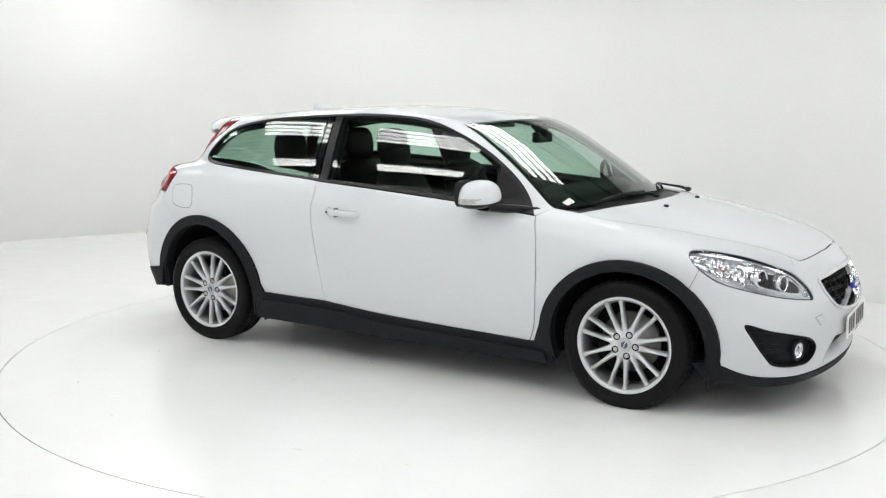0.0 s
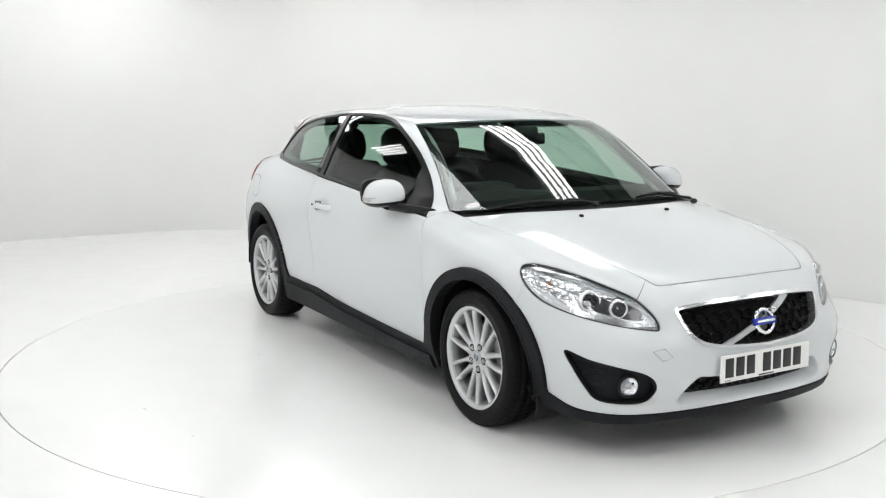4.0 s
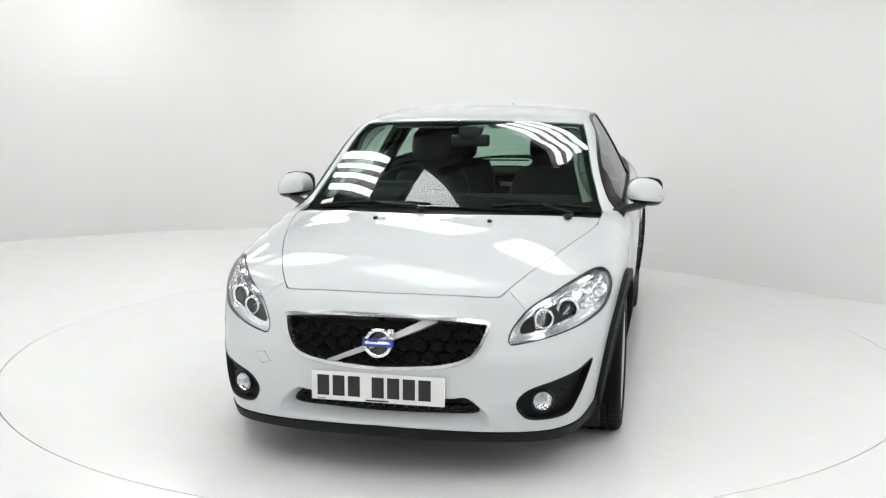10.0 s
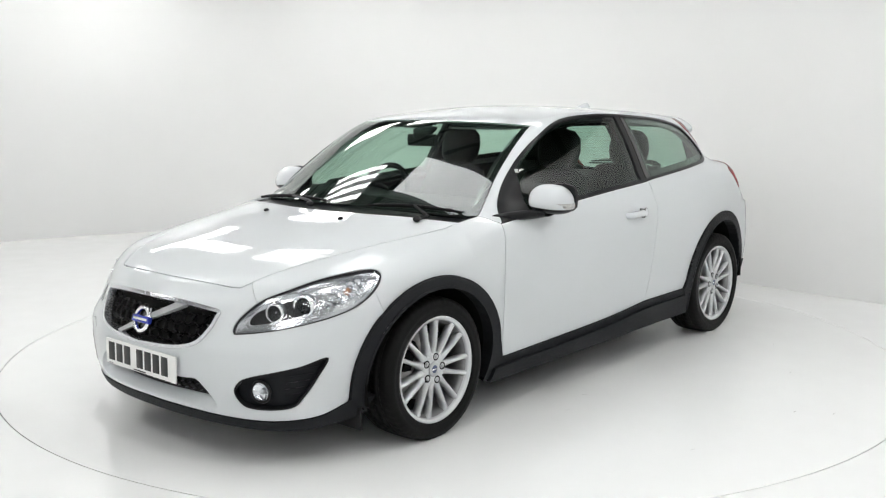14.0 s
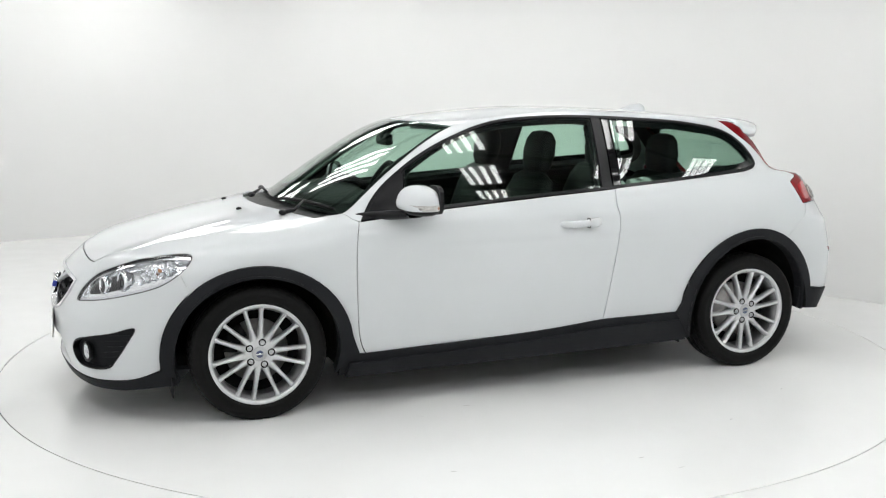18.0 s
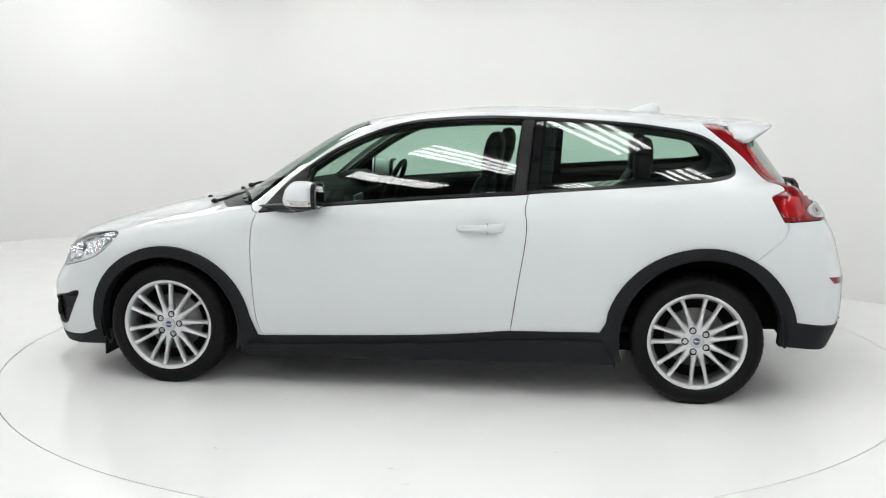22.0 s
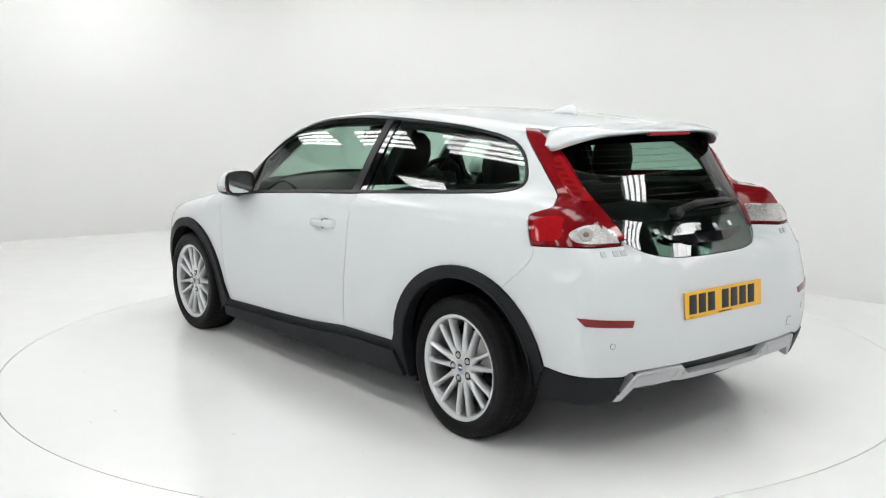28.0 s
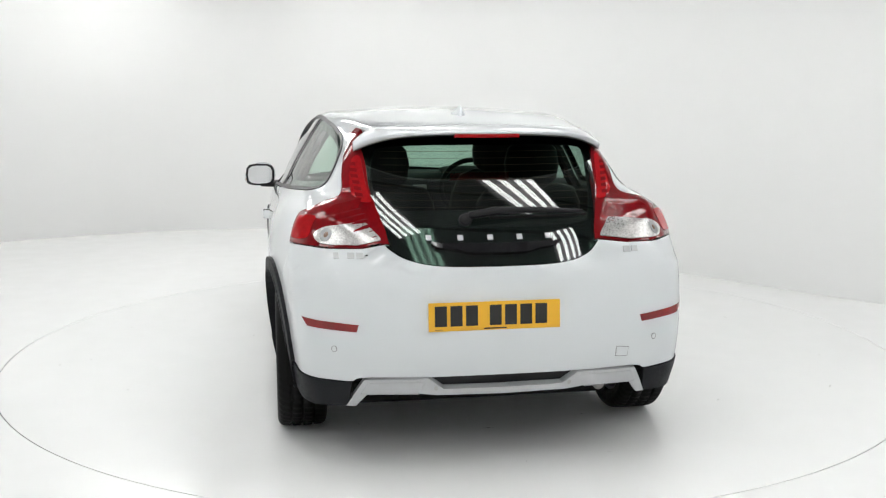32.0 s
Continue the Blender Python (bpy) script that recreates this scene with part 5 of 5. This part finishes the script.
SIDE_CELL = spline([(51.5, 0.905), (57.0, 0.90), (58.0, 0.94), (57.0, 0.98), (51.0, 0.99), (50.8, 0.95)], 5, close=True)
for s in (1, -1):
    tl = patch("tail_lamp", "tail", at_side(lamp_loop, s), RED_LENS, car, off=0.002, thick=0.03, gap=0.002, step=0.02, field=tail_field, label="tall stepped red tail lamp with a clear section")
    patch("lamp_back", "tail", at_side(lamp_loop, s), INTERIOR, tl, off=-0.040, thick=0.003, gap=-0.004, step=0.03)
    patch("upper_cell", "tail", at_side(UPPER_CELL, s), BRIGHT_RED, tl, off=0.0045, thick=0.002, gap=0.0, step=0.012)
    for k in range(6):
        d, z = 47.4 + 1.55 * k, 1.052 + 0.024 * k
        patch("light_cell", "tail", at_side([(d - 1.5, z), (d + 1.2, z + 0.002), (d + 2.0, z + 0.015), (d - 0.7, z + 0.013)], s), RED_LENS, tl, off=0.0062, thick=0.001, gap=0.0, step=0.02)
    patch("side_cell", "tail", at_side(SIDE_CELL, s), BRIGHT_RED, tl, off=0.0045, thick=0.002, gap=0.0, step=0.012)
    rv = patch("reversing_cell", "tail", at_side(REVERSE, s), INDICATOR, tl, off=0.0075, thick=0.005, gap=0.0, step=0.010, field=tail_field, label="clear reversing and indicator lens")
    c, n = at_nose(45.0 * s, 0.923, 0.004, "tail")
    turned_at("indicator_ring", [(0.029, 0.004), (0.028, 0.0075), (0.025, 0.0065), (0.022, 0.0075), (0.019, 0.006), (0.016, 0.0072), (0.012, 0.0055)], c, n, ALLOY_DARK, rv, 28)
    turned_at("indicator_bulb", [(0.012, 0.004), (0.009, 0.007), (0.0005, 0.008)], c, n, LAMP_CORE, rv, 16)
    patch("rear_reflector", "tail", at_side([(46.8, 0.618), (34.0, 0.598), (34.4, 0.570), (45.0, 0.586)], s), DEEP_RED, car, off=0.003, thick=0.006, gap=0.0, label="flat red bumper reflector")
DIFF = [(0, 0.336), (15.8, 0.338), (19.1, 0.384), (33.3, 0.384), (38.4, 0.268), (36.4, 0.268), (33.4, 0.320), (22, 0.322), (17.5, 0.312), (0, 0.308)]
diffuser = patch("rear_diffuser", "tail", whole(DIFF), SILVER, car, off=0.010, thick=0.035, gap=0.0, label="silver rear diffuser trim")
for s in (1, -1):
    patch("diffuser_wing", "tail", at_side([(20.0, 0.372), (32.6, 0.372), (34.6, 0.325), (22.0, 0.318)], s), SILVER, diffuser, off=0.004, thick=-0.008, gap=0.0)
    flap_t = np.radians(np.arange(0, 360, 30))
    patch("sensor", "tail", np.stack([17.6 * s + 0.008 * np.cos(flap_t) / 0.0175, 0.343 + 0.009 * np.sin(flap_t)], 1), STEEL, diffuser, off=0.012, thick=0.002, gap=0.0)
patch("diffuser_mesh", "tail", whole([(0, 0.388), (20, 0.388), (17, 0.325), (0, 0.325)]), TRIM, car, off=-0.02, thick=0.02, gap=0.0)


# ---- cabin ----
def soft_block(rows, cap=True):
    bm = bmesh_of(sheet(rows, closed_v=True))
    if cap:
        bmesh.ops.holes_fill(bm, edges=[e for e in bm.edges if e.is_boundary], sides=0)
        bmesh.ops.recalc_face_normals(bm, faces=bm.faces)
    return bm


def slab(path_pts, widths, depths, n=16, power=0.6):
    """A padded block along a line in the xz plane: half widths in y and half depths across the line."""
    pts = np.asarray(path_pts, float)
    rows = []
    for i, (x, z) in enumerate(pts):
        a, b = pts[max(i - 1, 0)], pts[min(i + 1, len(pts) - 1)]
        d = (b - a) / np.linalg.norm(b - a)
        nx, nz = -d[1], d[0]
        ring = []
        for k in range(n):
            t = 2 * math.pi * k / n
            c, s = math.copysign(abs(math.cos(t)) ** power, math.cos(t)), math.copysign(abs(math.sin(t)) ** power, math.sin(t))
            ring.append((x + nx * depths[i] * s, widths[i] * c, z + nz * depths[i] * s))
        rows.append(ring)
    return soft_block(rows)


def build_seat(y, front=True, proto={}):
    m = pose(0, y, 0)
    if front in proto:
        return copy_thing(proto[front], m)
    seat = thing_part("front_seat" if front else "rear_seat", "black leather front seat with a tall headrest" if front else "black leather rear seat with a headrest")
    seat.matrix_basis = m
    if front:
        part("backrest", slab([(-0.10, 0.46), (-0.13, 0.58), (-0.18, 0.75), (-0.23, 0.92), (-0.265, 1.02), (-0.275, 1.06)], [0.20, 0.25, 0.255, 0.24, 0.20, 0.12], [0.06, 0.075, 0.07, 0.06, 0.05, 0.02]), LEATHER, seat)
        part("cushion", slab([(-0.16, 0.45), (-0.05, 0.46), (0.15, 0.49), (0.30, 0.51), (0.36, 0.49)], [0.22, 0.25, 0.25, 0.24, 0.20], [0.06, 0.07, 0.07, 0.06, 0.03]), LEATHER, seat)
        part("headrest", slab([(-0.275, 1.045), (-0.285, 1.09), (-0.300, 1.16), (-0.312, 1.23), (-0.318, 1.268), (-0.318, 1.278)], [0.08, 0.125, 0.135, 0.125, 0.09, 0.04], [0.03, 0.045, 0.052, 0.048, 0.03, 0.01]), LEATHER, seat)
    else:
        part("backrest", slab([(-0.88, 0.48), (-0.91, 0.60), (-0.97, 0.78), (-1.03, 0.95), (-1.06, 1.02), (-1.065, 1.04)], [0.25, 0.28, 0.28, 0.26, 0.22, 0.14], [0.06, 0.075, 0.07, 0.06, 0.045, 0.02]), LEATHER, seat)
        part("cushion", slab([(-0.95, 0.46), (-0.80, 0.47), (-0.60, 0.48), (-0.48, 0.47), (-0.44, 0.45)], [0.25, 0.28, 0.28, 0.26, 0.22], [0.06, 0.07, 0.07, 0.06, 0.03]), LEATHER, seat)
        part("headrest", slab([(-1.06, 1.02), (-1.065, 1.07), (-1.07, 1.14), (-1.075, 1.21), (-1.08, 1.244), (-1.08, 1.253)], [0.08, 0.125, 0.135, 0.12, 0.085, 0.04], [0.03, 0.045, 0.05, 0.045, 0.03, 0.01]), LEATHER, seat)
    proto[front] = seat
    return seat


for y in (0.365, -0.365):
    build_seat(y, True)
    build_seat(y, False)

rows = []
for y in np.linspace(-0.70, 0.70, 25):
    e = 1 - 0.10 * (abs(y) / 0.7) ** 4
    hump = 0.028 * math.exp(-(((y + 0.36) / 0.17) ** 2))
    back = 0.16 * (abs(y) / 0.7) ** 2
    rows.append([(1.08 - back, y, 0.60), (1.09 - back, y, 0.915), (0.93 - back * 0.7, y, 0.945 * e + 0.03), (0.76 - back * 0.3, y, 0.965 + hump), (0.63, y, 0.965 + hump * 1.4), (0.565, y, 0.945 + hump), (0.525, y, 0.90), (0.52, y, 0.80), (0.56, y, 0.66), (0.66, y, 0.55)])
dash = part("dashboard", soft_block(rows), INTERIOR, car, "charcoal dashboard")
part("centre_console", box(-0.15, 0.58, -0.11, 0.11, 0.32, 0.60, 0.03), INTERIOR, car)
part("instrument_hood", slab([(0.50, 0.955), (0.58, 0.995), (0.68, 0.99), (0.74, 0.96)], [0.15, 0.16, 0.15, 0.12], [0.02, 0.025, 0.022, 0.01]), INTERIOR, dash).matrix_basis = pose(0, -0.36, 0)
for y in (-0.62, -0.06, 0.06, 0.62):
    part("air_vent", box(0.515, 0.53, y - 0.045, y + 0.045, 0.845, 0.905, 0.006), ALLOY_DARK, dash)
centre = Vector((0.395, -0.36, 0.905))
tilt = Euler((0, radians(-24), 0)).to_matrix().to_4x4()
ringpts = [centre + tilt @ Vector((0, 0.183 * math.cos(t), 0.183 * math.sin(t))) for t in np.linspace(0, 2 * math.pi, 40, endpoint=False)]
wheel_ob = put("steering_wheel", tube(ringpts, 0.016, 10, close=True), LEATHER, car, "black leather steering wheel")
bm = box(-0.03, 0.02, -0.07, 0.07, -0.06, 0.055, 0.02)
bmesh.ops.transform(bm, matrix=Matrix.Translation(centre) @ tilt, verts=bm.verts)
part("wheel_hub", bm, INTERIOR, wheel_ob)
for a in (10, 170, 250, 290):
    e = Vector((0, 0.175 * math.cos(radians(a)), 0.175 * math.sin(radians(a))))
    put("wheel_arm", tube([centre + tilt @ (e * 0.3), centre + tilt @ e], 0.012, 8), INTERIOR, wheel_ob)
put("steering_column", tube([centre + tilt @ Vector((0.0, 0, 0)), (0.62, -0.36, 0.82)], 0.04, 12), INTERIOR, wheel_ob)
mirror_in = part("rear_view_mirror", box(0.455, 0.49, -0.085, 0.120, 1.198, 1.262, 0.016, 3), TRIM, car, "black rear-view mirror")
part("mirror_foot", slab([(0.45, 1.225), (0.475, 1.25), (0.465, 1.275), (0.43, 1.295)], [0.03, 0.055, 0.065, 0.07], [0.02, 0.025, 0.025, 0.01]), TRIM, mirror_in).matrix_basis = pose(0, 0.015, 0)
part("mirror_pane", box(0.4525, 0.4545, -0.078, 0.113, 1.205, 1.255, 0.004), CHROME, mirror_in)
both("sun_visor", "top", spline([(0.36, 0.10), (0.33, 0.30), (0.26, 0.46), (0.12, 0.46), (0.17, 0.28), (0.19, 0.10)], 4, close=True), HEADLINER, off=-0.042, thick=0.012, gap=0.0)
part("parcel_shelf", box(-1.78, -1.18, -0.56, 0.56, 0.915, 0.935, 0.008), INTERIOR, car)
part("cabin_floor", box(-1.6, 0.92, -0.70, 0.70, 0.30, 0.34, 0.01), INTERIOR, car)
part("rear_bench", box(-1.25, -0.45, -0.66, 0.66, 0.33, 0.44, 0.03), INTERIOR, car)
patch("headliner", "top", spline([(0.26, 0), (0.22, 0.35), (0.14, 0.50), (-0.5, 0.50), (-1.2, 0.45), (-1.40, 0.38), (-1.46, 0), None, (-1.40, -0.38), (-1.2, -0.45), (-0.5, -0.50), (0.14, -0.50), (0.22, -0.35)], 6, close=True), HEADLINER, car, off=-0.035, thick=0.004, gap=0.0, step=0.06, label="pale grey headliner")
door_card = path(BELT[::-1] + [0, 0.004], [(0.80, 0.60), (0.78, 0.40), (-0.9, 0.42), (-1.1, 0.70), (-1.4, 0.80)])
both("door_card", "left", door_card, INTERIOR, off=-0.075, thick=-0.06, gap=0.0, label="charcoal door card")
big = inset(keep_corners(DLO, 0.03), -0.035)
both("inner_pillar", "left", big, PILLAR_TRIM, holes=[inset(keep_corners(DLO, 0.03), 0.014)], off=-0.045, thick=-0.03, gap=0.0)
both("inner_centre_pillar", "left", between(inner, -0.62, -0.42, -0.10), INTERIOR, off=-0.05, thick=0.02, gap=0.0)
both("front_pillar_trim", "top", path(SCREEN_EDGE - [0.0, 0.012], (SCREEN_EDGE - [0.03, 0.075])[::-1]), HEADLINER, off=-0.045, thick=0.01, gap=0.0)



def motions():
    """The turntable turns evenly and carries the car with it."""
    centre = Vector((0.0046, 0.1788, 0))
    disc_rows, car_rows = [], []
    for i in range(65):
        t = i * 0.5
        turn = -31.752 - 7.1602 * t
        c = Matrix.Rotation(radians(turn), 3, "Z") @ centre
        disc_rows.append((t, pose(0, 0, 0, 0, 0, turn)))
        car_rows.append((t, pose(c.x, c.y, 0, 0, 0, turn + 1.4144)))
    walk(turntable, disc_rows)
    walk(car, car_rows)


motions()
